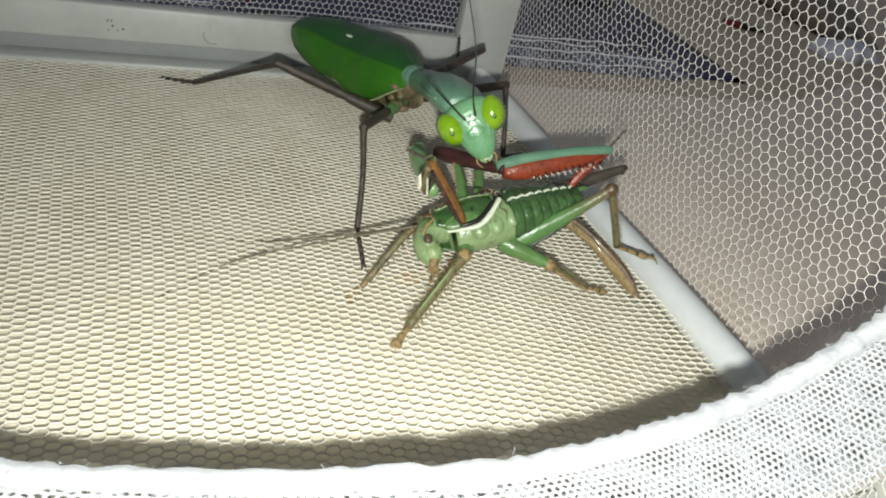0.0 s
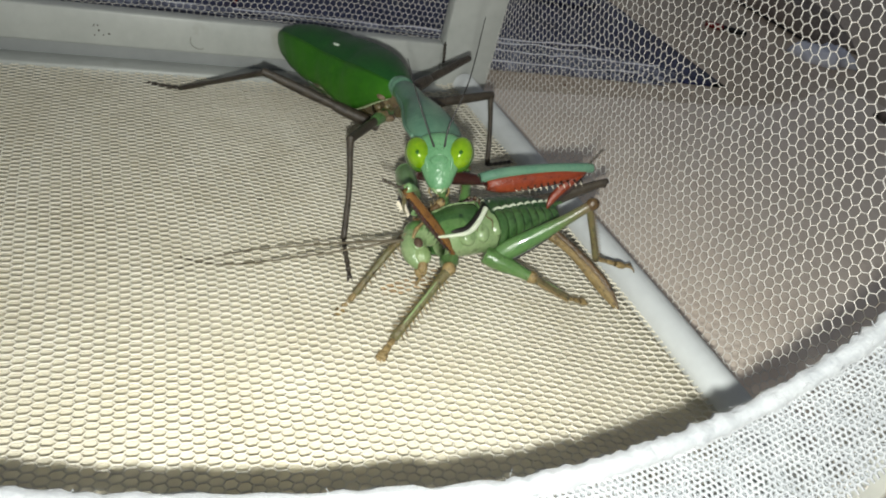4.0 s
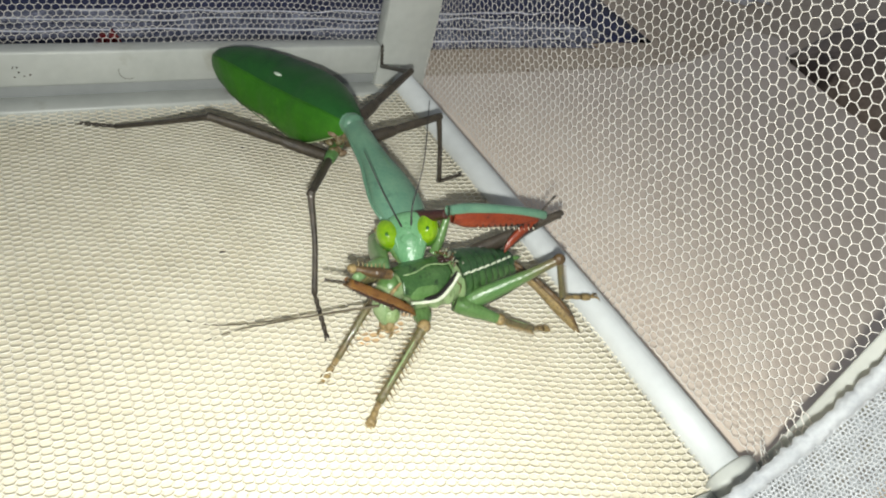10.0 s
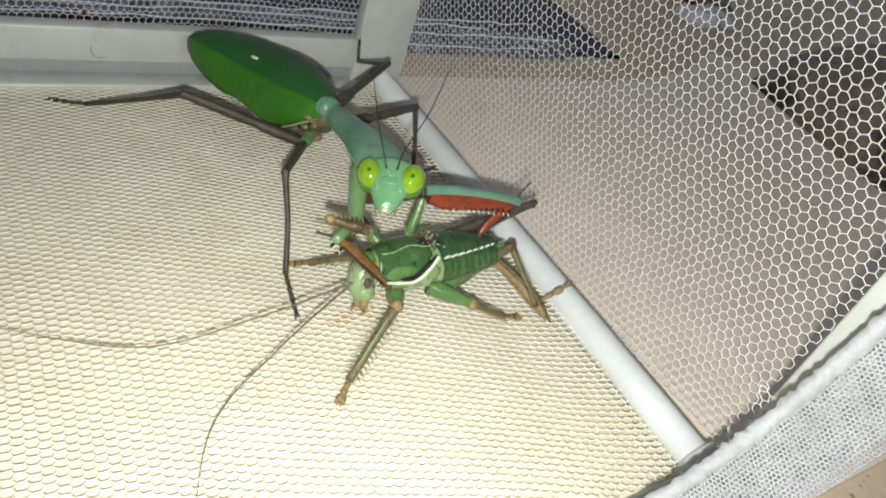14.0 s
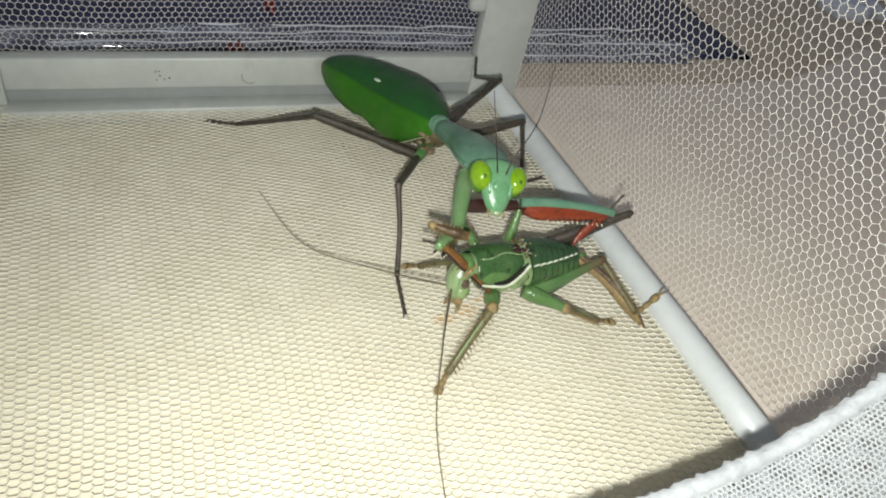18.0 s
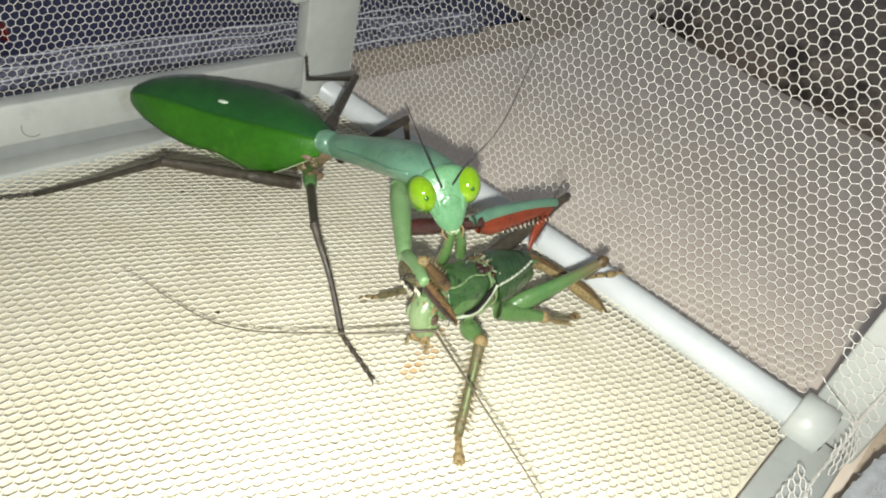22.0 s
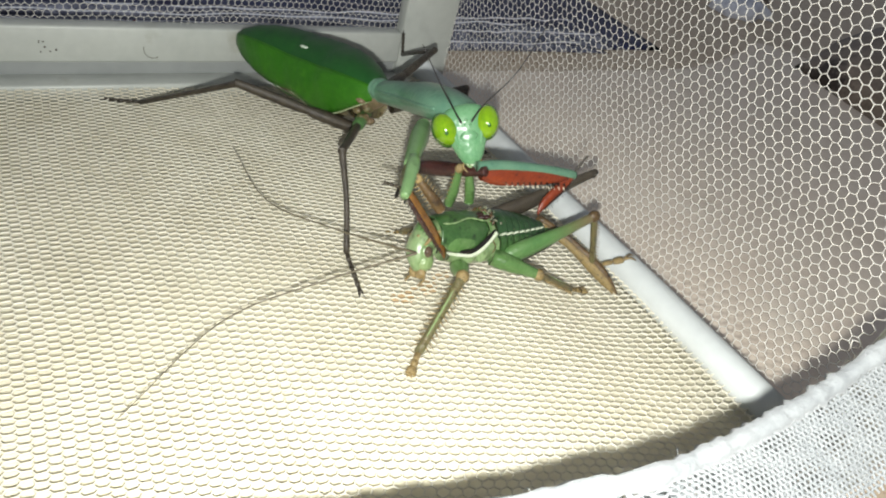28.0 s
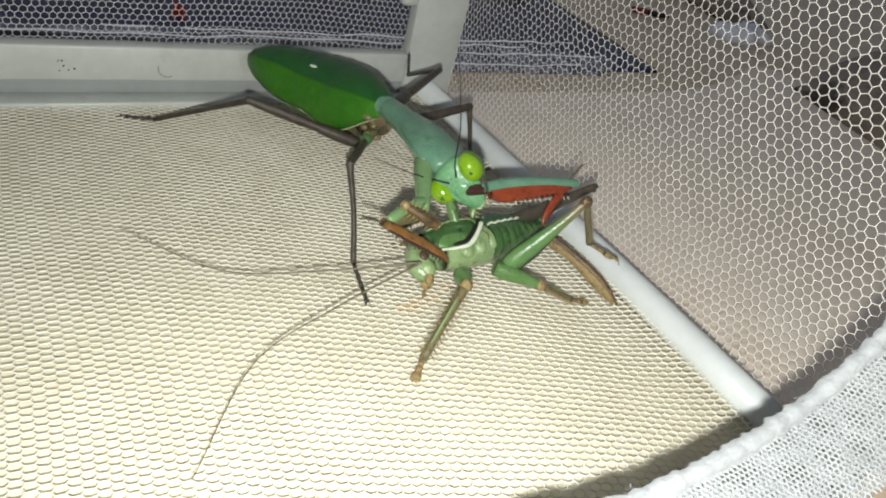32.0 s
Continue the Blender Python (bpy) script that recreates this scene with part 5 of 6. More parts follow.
def raised_leg(name, length, mats, label):
    """A leg piece along y with two rows of bristles and a small foot."""
    sh = Shape().limb([(0, 0, 0), (0, length * 0.3, 0.0004), (0, length * 0.8, 0.0002), (0, length, 0)], [0.0014, 0.0015, 0.0011, 0.0009], 14, 9)
    ob = put(name, sh.mesh(name, mats[0]), KATYDID, label)
    br = Shape()
    for i in range(7):
        y = length * (0.2 + 0.11 * i)
        for sg in (-1, 1):
            br.cone((sg * 0.0010, y, 0), (sg * 0.0028, y + 0.0008, 0.0003), 0.0002)
    tagged(put("bristles", br.mesh("bristles", mats[1]), ob), kind="stuff")
    put("knee", Shape().ball((0, length, 0), (0.0013, 0.0014, 0.0013), 7, 10).mesh("knee", mats[1]), ob)
    return ob


RAISED_LEGS = [raised_leg("raised_tibia", 0.0120, (M_KGREEN, M_BROWN), "green bristled leg raised beside the jaws"),
               raised_leg("raised_tibia", 0.0125, (M_KGREEN, M_TAN), "green bristled leg raised beside the jaws"),
               raised_leg("far_front_femur", 0.0105, (M_BROWN, M_TAN), "olive brown thigh gripped by the grasping leg")]


def feeler(name, length, bend):
    pts = [(0, 0, 0), (bend * 0.35, length * 0.3, -0.002), (bend * 0.55, length * 0.62, -0.003), (0, length, 0)]
    return put(name, Shape().limb(pts, [0.00036, 0.00022, 0.00017, 0.00009], 40, 6).mesh(name, M_FEELER), KATYDID, "very long thin curved brown feeler")


FEELERS = [feeler("antenna", 0.082, -0.017), feeler("antenna", 0.076, 0.022)]


# ---- the phone's flash, carried beside the lens ----
def build_flash():
    """A round flash window in its ring, which shines along -z."""
    thing = tagged(new("phone_flash"), "small round white phone flash shining into the cage", "phone flash", kind="structure")
    v, f = tube([(0, 0, 0.0004), (0, 0, 0.0030)], 0.0034, 24)
    put("ring", mesh_of("ring", v, f, M_BLACK), thing, "black ring round the flash")
    glow = bpy.data.materials.new("flash_glow")
    glow.use_nodes = True
    b = glow.node_tree.nodes["Principled BSDF"]
    b.inputs["Emission Color"].default_value = (0.99, 1.0, 0.95, 1)
    b.inputs["Emission Strength"].default_value = FLASH_POWER
    bm = bmesh.new()
    bmesh.ops.create_circle(bm, cap_ends=True, radius=0.0025, segments=12)
    for v in bm.verts:
        v.co = Vector((v.co.x, -v.co.y, 0.0))
    me = bpy.data.meshes.new("flash_window")
    bm.to_mesh(me)
    bm.free()
    me.materials.append(glow)
    put("flash_window", me, thing, "bright white flash window")
    return thing


FLASH = build_flash()


# ---- what moves ----
def local(m, at):
    return Matrix.Translation(-Vector(at)) @ m


def motions():
    walk(FLASH, [(t, look(eye, target, roll) @ pose(0, -0.012, 0.001, 0, -11, 0)) for t, eye, target, roll in PATH])
    # head of the mantis: seconds, place, face direction, crown direction
    rows, shield, coxa_r, coxa_l = [], [], [], []
    for t, c, face, crown in HEAD_ROWS:
        z = Vector(face).normalized()
        y = Vector(crown)
        y = (y - z * y.dot(z)).normalized()
        m = Matrix((y.cross(z), y, z)).transposed().to_4x4()
        m.translation = c
        rows.append((t, local(m, MANTIS_AT)))
        nape = m @ Vector((0, 0.0046, -0.0045))
        neck = aim(COLLAR, nape, (0.15, 0.1, 1))
        neck.translation = nape - neck.to_3x3() @ Vector((0, min(NECK_LEN, (nape - COLLAR).length + 0.0025), 0))
        shield.append((t, local(neck, MANTIS_AT)))
    walk(HEAD, rows)
    # its second feeler is held back at first, then swung out
    root = Vector((0.0013, 0.0022, 0.0028))
    walk(HEAD_FEELERS[1], [(t, Matrix.Translation(root) @ pose(0, 0, 0, 0, 0, swing) @ Matrix.Translation(-root)) for t, swing in ((0, 30), (21.5, 30), (22.2, 0), (32, 0))])
    walk(SHIELD, shield)
    # grasping legs: shoulder, elbow, knee, tip of the shin
    for arm, table, up in ((RIGHT_ARM, RIGHT_ROWS, (0.1, 0.45, 0.9)), (LEFT_ARM, LEFT_ROWS, (0.55, 0.55, 0.75))):
        for k in range(3):
            walk(arm[k], [(r[0], local(aim(r[1 + k], r[2 + k], up), MANTIS_AT)) for r in table])
        foot = []
        for t, s, e, k, p in table:
            a = Vector(k)
            way = Vector((0.55, 0.1, 0.8)) if arm is RIGHT_ARM else Vector((-0.8, -0.05, 0.35))
            foot.append((t, local(aim(a, a + way, (0.3, -1, 0)), MANTIS_AT)))
        walk(arm[3], foot)
    # the katydid is rolled over its long axis as it is pulled at
    body = []
    for t, roll, pitch, yaw, dx, dy, dz in ROLL_ROWS:
        m = Matrix.Translation((dx, dy, dz)) @ K_HOME @ pose(0, 0, 0, roll, pitch, yaw)
        body.append((t, local(m, KATYDID_AT)))
    for ob in BODY_PARTS:
        walk(ob, body)
    knees, shins, feet = [], [], []
    hip = Vector((-0.0425, -0.1318, 0.0128))
    for t, knee, ankle in HIND_ROWS:
        m = aim(hip, knee, (-0.2, 0.3, 1))
        k = m @ Vector((0, 0.0300, 0))
        s = aim(k, ankle, (0.9, 0, 0.4))
        e = s @ Vector((0, 0.0200, 0))
        knees.append((t, local(m, KATYDID_AT)))
        shins.append((t, local(s, KATYDID_AT)))
        feet.append((t, local(aim(e, (0.0010, -0.1390, 0.0118), (0, 0, 1)), KATYDID_AT)))
    walk(HIND_FEMUR, knees)
    walk(HIND_TIBIA, shins)
    walk(HIND_TARSUS, feet)
    walk(FAR_FRONT, [(t, local(aim(a, b), KATYDID_AT)) for t, a, b in FAR_ROWS])
    for ob, table in zip(RAISED_LEGS, RAISED_ROWS):
        walk(ob, [(t, local(aim(a, b, (0.2, -1, 0.2)), KATYDID_AT)) for t, a, b in table])
    # the cloth of the opening is pushed aside as the lens goes in
    hinge = Vector((0, RIM_Y, 0.033))
    walk(SLEEVE[0], [(t, Matrix.Translation(hinge + Vector((x, y, z))) @ pose(0, 0, 0, swing) @ Matrix.Translation(-hinge)) for t, x, y, z, swing in SLEEVE_ROWS])
    root = Vector((-0.0690, -0.1305, 0.0190))
    for ob, table in zip(FEELERS, (FEELER_1, FEELER_2)):
        rows = []
        for t, b, *arch in table:
            # arch: how far the bow of the feeler stands up from the floor
            rise = radians(arch[0] if arch else 0)
            across = Vector((0, 0, 1)).cross(Vector(b) - root).normalized()
            rows.append((t, local(aim(root, b, Vector((0, 0, 1)) * math.cos(rise) + across * math.sin(rise)), KATYDID_AT)))
        walk(ob, rows)


HEAD_ROWS = [
    (0, (-0.0533, -0.1154, 0.0392), (-0.35, -0.89, 0.28), (-0.45, 0.43, 0.79)),
    (1, (-0.0553, -0.1162, 0.0407), (-0.55, -0.70, 0.46), (-0.29, 0.67, 0.68)),
    (1.5, (-0.0489, -0.1138, 0.0351), (-0.84, -0.37, 0.39), (0.27, 0.34, 0.90)),
    (2, (-0.0502, -0.1106, 0.0307), (-0.31, -0.61, 0.73), (0.52, 0.53, 0.67)),
    (2.5, (-0.0583, -0.1157, 0.0345), (-0.41, -0.73, 0.55), (-0.05, 0.62, 0.78)),
    (3, (-0.0570, -0.1135, 0.0304), (-0.38, -0.89, 0.25), (-0.12, 0.32, 0.94)),
    (3.5, (-0.0573, -0.1149, 0.0344), (-0.38, -0.70, 0.60), (0.04, 0.64, 0.77)),
    (5.5, (-0.0544, -0.1120, 0.0273), (-0.51, -0.57, 0.64), (0.08, 0.72, 0.69)),
    (6, (-0.0560, -0.1149, 0.0280), (-0.10, -0.99, 0.16), (-0.02, 0.16, 0.99)),
    (7, (-0.0569, -0.1123, 0.0233), (-0.32, -0.54, 0.78), (0.19, 0.76, 0.61)),
    (7.5, (-0.0586, -0.1128, 0.0239), (-0.32, -0.68, 0.66), (0.03, 0.69, 0.72)),
    (8, (-0.0590, -0.1170, 0.0303), (-0.45, -0.65, 0.61), (-0.20, 0.74, 0.65)),
    (8.5, (-0.0579, -0.1118, 0.0233), (-0.15, -0.68, 0.71), (0.22, 0.68, 0.70)),
    (9, (-0.0570, -0.1160, 0.0283), (-0.37, -0.63, 0.68), (0.06, 0.72, 0.70)),
    (9.5, (-0.0570, -0.1120, 0.0246), (-0.44, -0.69, 0.59), (-0.01, 0.66, 0.76)),
    (10, (-0.0539, -0.1138, 0.0256), (-0.46, -0.47, 0.75), (0.10, 0.82, 0.57)),
    (11, (-0.0527, -0.1168, 0.0277), (-0.72, -0.27, 0.64), (0.12, 0.86, 0.50)),
    (12, (-0.0581, -0.1143, 0.0309), (-0.32, -0.57, 0.75), (0.38, 0.66, 0.66)),
    (12.5, (-0.0583, -0.1147, 0.0341), (-0.36, -0.37, 0.86), (0.35, 0.80, 0.49)),
    (13, (-0.0555, -0.1142, 0.0345), (-0.48, -0.76, 0.45), (-0.05, 0.53, 0.85)),
    (14, (-0.0571, -0.1170, 0.0400), (-0.38, -0.37, 0.85), (0.40, 0.76, 0.51)),
    (14.5, (-0.0554, -0.1149, 0.0394), (-0.34, -0.52, 0.78), (0.25, 0.75, 0.61)),
    (16.5, (-0.0528, -0.1132, 0.0400), (-0.11, -0.72, 0.69), (0.27, 0.65, 0.71)),
    (17, (-0.0535, -0.1145, 0.0406), (-0.10, -0.75, 0.65), (0.26, 0.61, 0.74)),
    (18, (-0.0534, -0.1140, 0.0420), (-0.02, -0.72, 0.69), (0.23, 0.67, 0.70)),
    (19, (-0.0534, -0.1139, 0.0410), (0.05, -0.83, 0.56), (0.16, 0.56, 0.81)),
    (20, (-0.0533, -0.1149, 0.0419), (0.07, -0.74, 0.67), (0.22, 0.67, 0.71)),
    (21, (-0.0535, -0.1150, 0.0426), (0.05, -0.74, 0.67), (0.19, 0.67, 0.72)),
    (22, (-0.0559, -0.1138, 0.0434), (-0.49, -0.75, 0.44), (0.02, 0.50, 0.86)),
    (23, (-0.0460, -0.1097, 0.0401), (-0.29, -0.55, 0.78), (0.03, 0.81, 0.58)),
    (24, (-0.0485, -0.1116, 0.0417), (-0.26, -0.61, 0.75), (-0.00, 0.77, 0.63)),
    (25, (-0.0489, -0.1126, 0.0412), (-0.21, -0.82, 0.53), (-0.09, 0.56, 0.83)),
    (25.5, (-0.0511, -0.1128, 0.0432), (-0.25, -0.62, 0.74), (-0.01, 0.77, 0.64)),
    (27.5, (-0.0499, -0.1114, 0.0430), (-0.46, -0.58, 0.67), (0.03, 0.74, 0.67)),
    (28, (-0.0495, -0.1112, 0.0418), (-0.44, -0.80, 0.40), (-0.15, 0.50, 0.85)),
    (29, (-0.0499, -0.1115, 0.0431), (-0.45, -0.72, 0.53), (-0.06, 0.62, 0.79)),
    (30, (-0.0507, -0.1123, 0.0436), (-0.45, -0.75, 0.49), (-0.08, 0.58, 0.81)),
    (30.5, (-0.0514, -0.1121, 0.0432), (-0.45, -0.73, 0.51), (-0.06, 0.60, 0.80)),
    (31, (-0.0512, -0.1133, 0.0377), (-0.53, -0.58, 0.62), (0.04, 0.71, 0.70)),
    (31.5, (-0.0540, -0.1119, 0.0323), (-0.66, -0.22, 0.72), (0.07, 0.94, 0.34)),
    (32, (-0.0499, -0.1115, 0.0302), (-0.59, -0.80, 0.07), (-0.67, 0.54, 0.51)),
]
# seconds, shoulder, elbow, knee, tip
RIGHT_ROWS = [
    (0, (-0.0545, -0.1020, 0.0235), (-0.0450, -0.1200, 0.0295), (-0.0164, -0.1225, 0.0368), (-0.0265, -0.1245, 0.0255)),
    (3.5, (-0.0545, -0.1020, 0.0215), (-0.0450, -0.1200, 0.0290), (-0.0170, -0.1225, 0.0362), (-0.0265, -0.1245, 0.0255)),
    (5.5, (-0.0545, -0.1020, 0.0195), (-0.0460, -0.1190, 0.0365), (-0.0175, -0.1222, 0.0338), (-0.0275, -0.1250, 0.0270)),
    (14, (-0.0545, -0.1020, 0.0235), (-0.0460, -0.1190, 0.0370), (-0.0175, -0.1222, 0.0338), (-0.0275, -0.1250, 0.0268)),
    (21.5, (-0.0545, -0.1020, 0.0245), (-0.0460, -0.1190, 0.0370), (-0.0175, -0.1222, 0.0338), (-0.0275, -0.1250, 0.0268)),
    (22, (-0.0545, -0.1020, 0.0250), (-0.0475, -0.1188, 0.0350), (-0.0185, -0.1216, 0.0330), (-0.0275, -0.1245, 0.0262)),
    (30.3, (-0.0545, -0.1020, 0.0250), (-0.0480, -0.1190, 0.0340), (-0.0185, -0.1230, 0.0318), (-0.0275, -0.1255, 0.0255)),
    (32, (-0.0545, -0.1020, 0.0215), (-0.0465, -0.1205, 0.0330), (-0.0195, -0.1210, 0.0328), (-0.0290, -0.1265, 0.0250)),
]
LEFT_ROWS = [
    (0, (-0.0605, -0.1010, 0.0230), (-0.0636, -0.1205, 0.0250), (-0.0686, -0.1287, 0.0363), (-0.0563, -0.1308, 0.0189)),
    (3.5, (-0.0605, -0.1010, 0.0220), (-0.0640, -0.1205, 0.0240), (-0.0690, -0.1287, 0.0340), (-0.0563, -0.1308, 0.0185)),
    (5.5, (-0.0570, -0.1030, 0.0140), (-0.0635, -0.1190, 0.0210), (-0.0785, -0.1290, 0.0290), (-0.0586, -0.1322, 0.0155)),
    (11.5, (-0.0570, -0.1030, 0.0150), (-0.0635, -0.1190, 0.0220), (-0.0785, -0.1290, 0.0285), (-0.0586, -0.1320, 0.0155)),
    (13, (-0.0560, -0.0990, 0.0330), (-0.0655, -0.1190, 0.0280), (-0.0749, -0.1278, 0.0323), (-0.0582, -0.1311, 0.0170)),
    (21.5, (-0.0555, -0.0990, 0.0340), (-0.0650, -0.1190, 0.0290), (-0.0730, -0.1275, 0.0334), (-0.0586, -0.1308, 0.0169)),
    (22, (-0.0545, -0.0980, 0.0350), (-0.0695, -0.1172, 0.0315), (-0.0746, -0.1265, 0.0355), (-0.0599, -0.1294, 0.0168)),
    (30.3, (-0.0545, -0.0980, 0.0350), (-0.0665, -0.1170, 0.0375), (-0.0733, -0.1264, 0.0360), (-0.0600, -0.1295, 0.0173)),
    (31.2, (-0.0550, -0.0985, 0.0330), (-0.0660, -0.1190, 0.0310), (-0.0775, -0.1266, 0.0320), (-0.0604, -0.1288, 0.0178)),
    (32, (-0.0550, -0.0985, 0.0310), (-0.0650, -0.1190, 0.0285), (-0.0801, -0.1267, 0.0301), (-0.0606, -0.1285, 0.0180)),
]
# seconds, roll, pitch, yaw, shift
ROLL_ROWS = [
    (0, -30, -3, -14, -0.0009, -0.0025, -0.0006), (3.5, -32, -2, -7, -0.0004, -0.0008, 0.0), (5.3, -3, 7, 1, -0.0015, 0.0003, -0.0010), (9, 1, 8, 1, -0.0014, 0.0, -0.0008), (13, 3, 8, -6, 0.0, -0.0018, 0.0004),
    (17, 16, 10, 4, -0.0020, -0.0013, 0.0016), (21.4, 19, 11, 6, -0.0024, -0.0010, 0.0018), (22, 23, 15, 0, -0.0017, 0.0014, -0.0004), (25, 14, 14, 3, -0.0015, -0.0004, -0.0016),
    (30.3, 8, 12, 2, -0.0015, 0.0, -0.0018), (31.0, -14, 8, 0, -0.0015, 0.0016, -0.0024), (32, -32, 5, -3, -0.0016, 0.0033, -0.0029),
]
HIND_ROWS = [
    (0, (-0.0176, -0.1348, 0.0341), (-0.0100, -0.1350, 0.0120)), (1, (-0.0190, -0.1362, 0.0365), (-0.0110, -0.1350, 0.0120)), (3.5, (-0.0201, -0.1373, 0.0385), (-0.0110, -0.1350, 0.0120)),
    (5.5, (-0.0123, -0.1269, 0.0187), (-0.0080, -0.1365, 0.0060)), (8.5, (-0.0123, -0.1268, 0.0185), (-0.0080, -0.1365, 0.0060)), (10, (-0.0165, -0.1372, 0.0315), (-0.0090, -0.1365, 0.0110)),
    (11.6, (-0.0150, -0.1330, 0.0270), (-0.0090, -0.1365, 0.0100)), (13, (-0.0127, -0.1265, 0.0218), (-0.0090, -0.1350, 0.0090)), (17, (-0.0128, -0.1244, 0.0156), (-0.0075, -0.1385, 0.0070)),
    (21.5, (-0.0135, -0.1220, 0.0145), (-0.0085, -0.1385, 0.0070)), (22, (-0.0160, -0.1421, 0.0270), (-0.0067, -0.1344, 0.0105)), (25, (-0.0186, -0.1425, 0.0319), (-0.0067, -0.1344, 0.0105)),
    (28, (-0.0136, -0.1338, 0.0263), (-0.0100, -0.1344, 0.0105)), (30.3, (-0.0131, -0.1335, 0.0247), (-0.0110, -0.1342, 0.0105)), (31, (-0.0206, -0.1411, 0.0364), (-0.0095, -0.1330, 0.0115)),
    (32, (-0.0228, -0.1362, 0.0396), (-0.0095, -0.1320, 0.0115)),
]
FAR_ROWS = [
    (0, (-0.0640, -0.1220, 0.0150), (-0.0805, -0.1305, 0.0005)), (11.4, (-0.0640, -0.1220, 0.0150), (-0.0812, -0.1335, 0.0005)), (12.2, (-0.0585, -0.1210, 0.0160), (-0.0725, -0.1040, 0.0015)),
    (17, (-0.0575, -0.1205, 0.0160), (-0.0710, -0.1030, 0.0015)), (21.4, (-0.0575, -0.1205, 0.0160), (-0.0710, -0.1030, 0.0015)), (22.2, (-0.0520, -0.1180, 0.0150), (-0.0560, -0.1000, 0.0010)), (32, (-0.0520, -0.1180, 0.0150), (-0.0560, -0.1000, 0.0010)),
]
RAISED_ROWS = [
    [(0, (-0.0485, -0.1180, 0.0215), (-0.0460, -0.1100, 0.0240)), (3.5, (-0.0485, -0.1180, 0.0215), (-0.0460, -0.1100, 0.0240)), (5.5, (-0.0476, -0.1187, 0.0224), (-0.0438, -0.1150, 0.0335)), (21.4, (-0.0476, -0.1187, 0.0224), (-0.0438, -0.1150, 0.0335)),
     (22, (-0.0455, -0.1155, 0.0215), (-0.0482, -0.1140, 0.0330)), (30.3, (-0.0455, -0.1155, 0.0215), (-0.0482, -0.1140, 0.0330)), (31.2, (-0.0460, -0.1170, 0.0205), (-0.0470, -0.1120, 0.0300)), (32, (-0.0465, -0.1170, 0.0200), (-0.0440, -0.1120, 0.0280))],
    [(0, (-0.0530, -0.1200, 0.0190), (-0.0520, -0.1110, 0.0230)), (3.5, (-0.0530, -0.1200, 0.0190), (-0.0520, -0.1110, 0.0230)), (5.5, (-0.0560, -0.1195, 0.0200), (-0.0600, -0.1100, 0.0240)), (21.4, (-0.0560, -0.1195, 0.0200), (-0.0590, -0.1110, 0.0250)),
     (22, (-0.0512, -0.1140, 0.0205), (-0.0517, -0.1155, 0.0330)), (30.3, (-0.0512, -0.1140, 0.0205), (-0.0517, -0.1155, 0.0330)), (32, (-0.0520, -0.1180, 0.0200), (-0.0530, -0.1110, 0.0260))],
    [(0, (-0.0640, -0.1220, 0.0150), (-0.0540, -0.1205, 0.0190)), (3.5, (-0.0640, -0.1220, 0.0150), (-0.0540, -0.1205, 0.0190)), (5.5, (-0.0655, -0.1270, 0.0262), (-0.0770, -0.1240, 0.0285)), (11.5, (-0.0655, -0.1270, 0.0262), (-0.0770, -0.1240, 0.0285)),
     (13, (-0.0660, -0.1270, 0.0330), (-0.0760, -0.1240, 0.0350)), (21.4, (-0.0660, -0.1270, 0.0345), (-0.0740, -0.1240, 0.0375)), (22, (-0.0660, -0.1280, 0.0295), (-0.0735, -0.1240, 0.0390)), (30.3, (-0.0629, -0.1280, 0.0299), (-0.0708, -0.1240, 0.0382)),
     (32, (-0.0650, -0.1275, 0.0280), (-0.0740, -0.1240, 0.0330))],
]
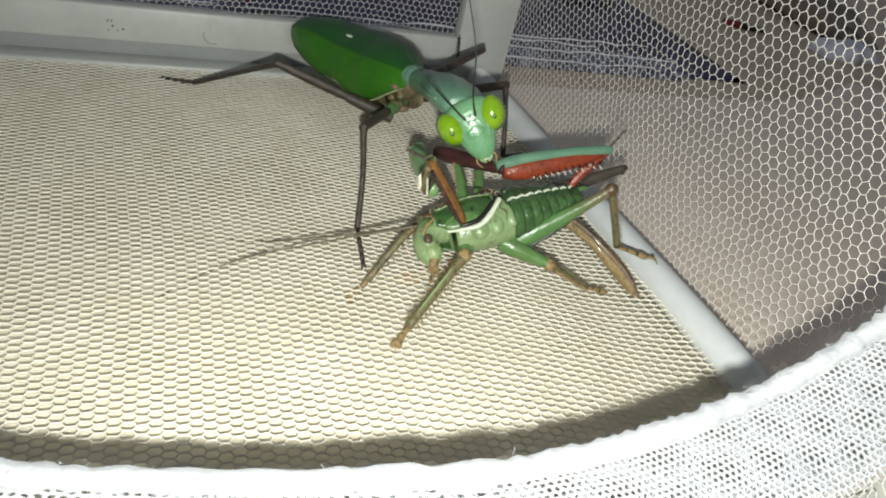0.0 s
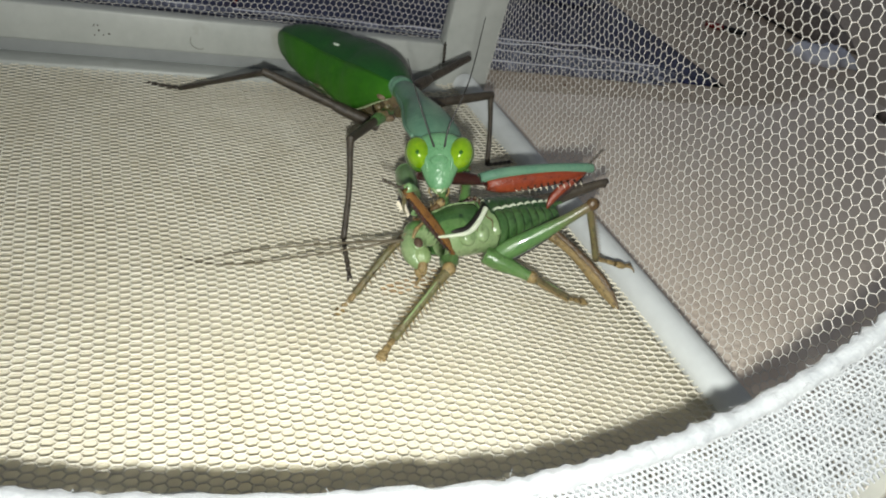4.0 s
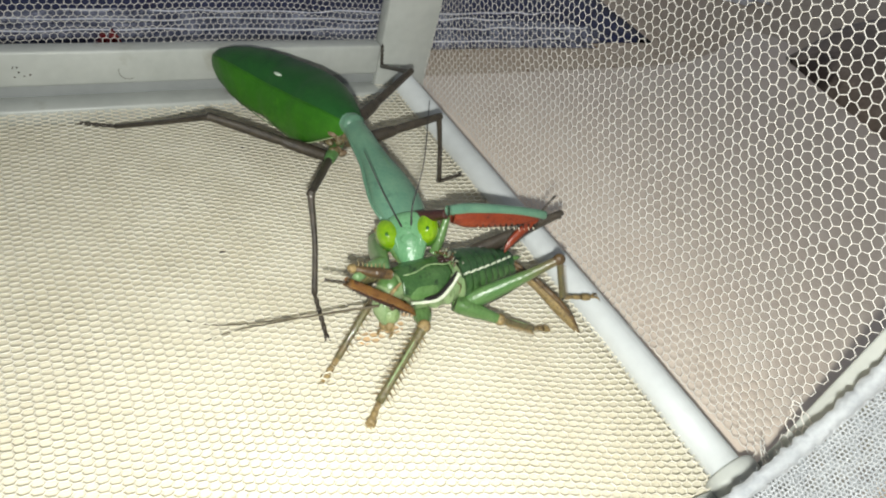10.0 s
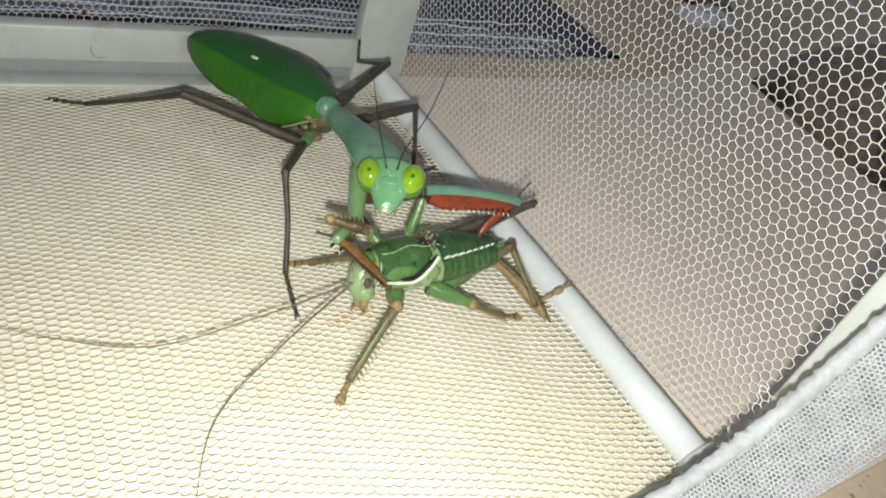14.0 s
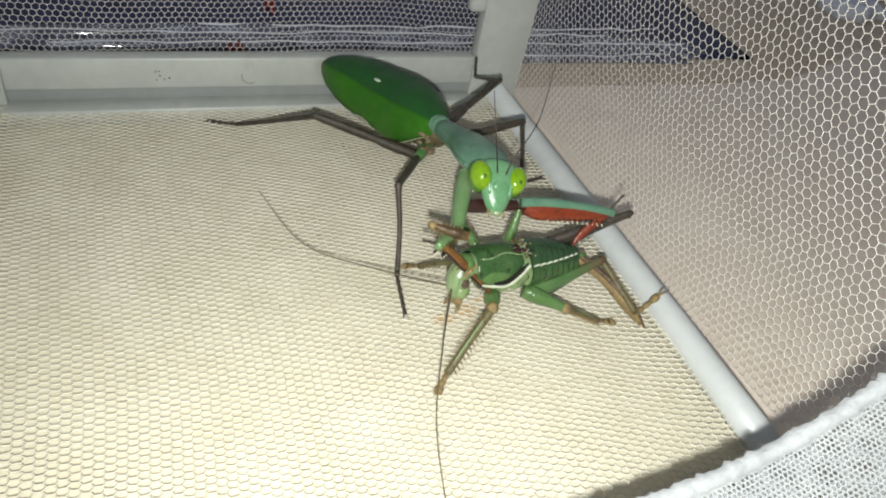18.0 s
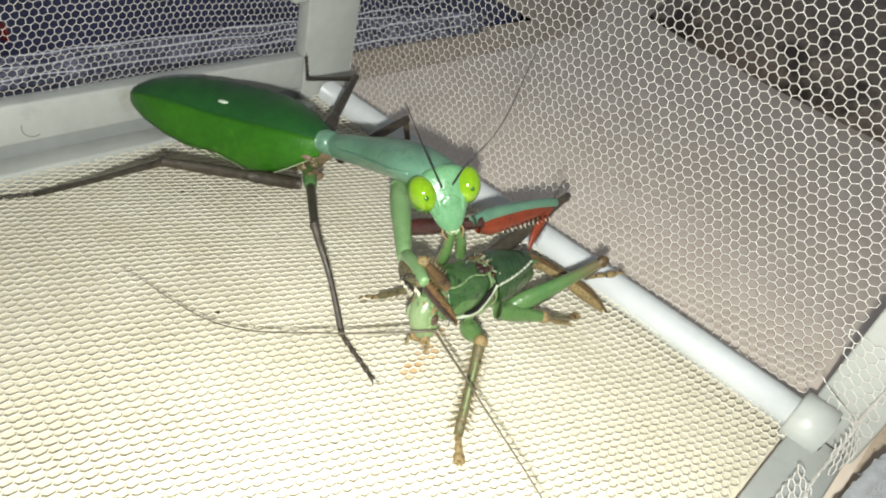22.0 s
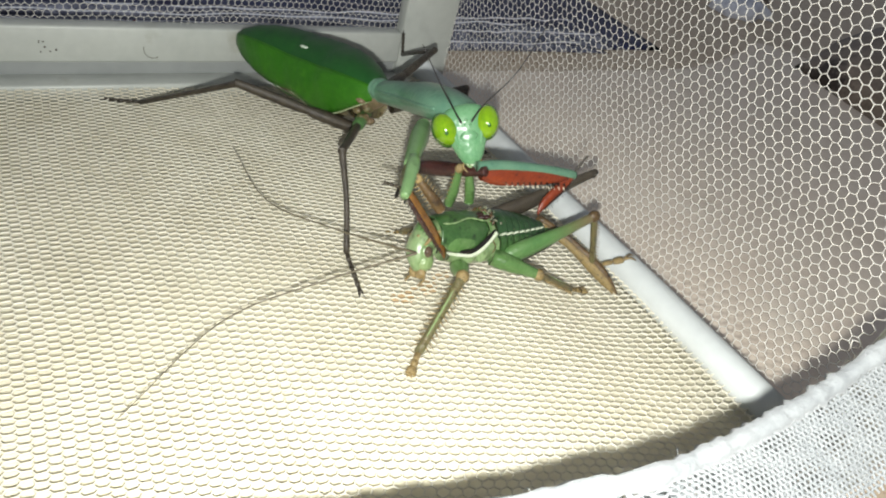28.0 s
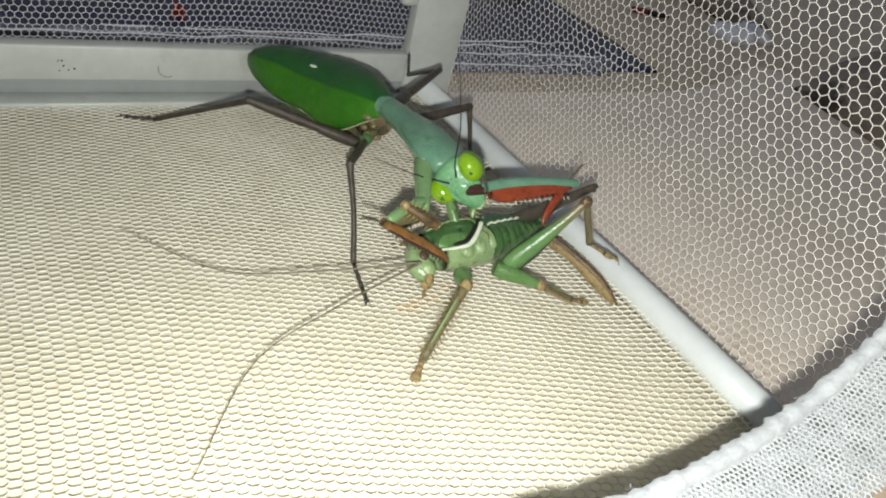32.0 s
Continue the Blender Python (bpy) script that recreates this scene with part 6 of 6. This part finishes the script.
# seconds, shift, degrees by which the cloth hangs down
SLEEVE_ROWS = [
    (0, 0.004, 0.001, 0, -1), (3.5, 0.006, 0.001, 0, -2), (5.5, 0.0054, -0.0059, 0.0081, -6), (9.3, 0.0062, -0.0069, 0.0131, -7), (10.3, 0.013, 0.0016, -0.0240, -2.5), (11, 0.0132, 0.0016, -0.0247, -2.5),
    (13, 0.0069, 0.0020, -0.0217, 1), (14.2, 0.0069, 0.0020, -0.0210, 1), (16.5, 0.0065, 0.0015, -0.0170, 0.5), (17.1, 0.0065, 0.0015, -0.0170, 0.5), (17.7, 0.0051, -0.0015, 0.0073, -2.4), (20, 0.0080, -0.0048, 0.0126, -5.2), (21.3, 0.0080, -0.0048, 0.0126, -5.2),
    (22, 0.055, -0.006, -0.022, 40), (23, 0.0280, -0.003, 0.0040, 50), (24, 0.0370, -0.0035, -0.005, 42), (25.3, 0.0380, -0.003, -0.003, 40), (27.5, 0.021, -0.0008, 0.0045, -3), (29, 0.0213, -0.0008, 0.0055, -4.1), (32, 0.0109, -0.0027, 0.0021, -8.7),
]
FEELER_1 = [
    (0, (-0.096, -0.104, 0.004)), (3, (-0.106, -0.110, 0.004)), (6, (-0.100, -0.099, 0.004)), (9, (-0.104, -0.096, 0.004)), (11, (-0.096, -0.114, 0.004)), (12, (-0.136, -0.120, 0.004)),
    (13, (-0.149, -0.114, 0.004)), (14.5, (-0.145, -0.112, 0.004)), (16.5, (-0.117, -0.057, 0.004)), (21.5, (-0.115, -0.057, 0.004)), (24, (-0.093, -0.046, 0.004)), (29.5, (-0.095, -0.048, 0.004)),
    (30.2, (-0.092, -0.056, 0.004)), (31, (-0.132, -0.051, 0.004)), (31.5, (-0.136, -0.076, 0.004)), (32, (-0.139, -0.080, 0.004)),
]
FEELER_2 = [
    (0, (-0.112, -0.132, 0.004)), (3, (-0.109, -0.127, 0.004)), (6, (-0.117, -0.117, 0.004)), (9, (-0.108, -0.128, 0.004)), (11, (-0.098, -0.123, 0.004)), (12, (-0.101, -0.160, 0.004)),
    (14.5, (-0.103, -0.165, 0.004), 10), (16.5, (-0.084, -0.177, 0.004), 60), (21.5, (-0.080, -0.187, 0.004), 75), (25.2, (-0.074, -0.185, 0.004), 75), (26.4, (-0.110, -0.170, 0.004), 35), (27.5, (-0.140, -0.149, 0.004)), (29.5, (-0.139, -0.146, 0.004)),
    (30.0, (-0.110, -0.095, 0.004)), (31, (-0.125, -0.064, 0.004)), (31.5, (-0.133, -0.163, 0.004)), (32, (-0.137, -0.169, 0.004)),
]
motions()
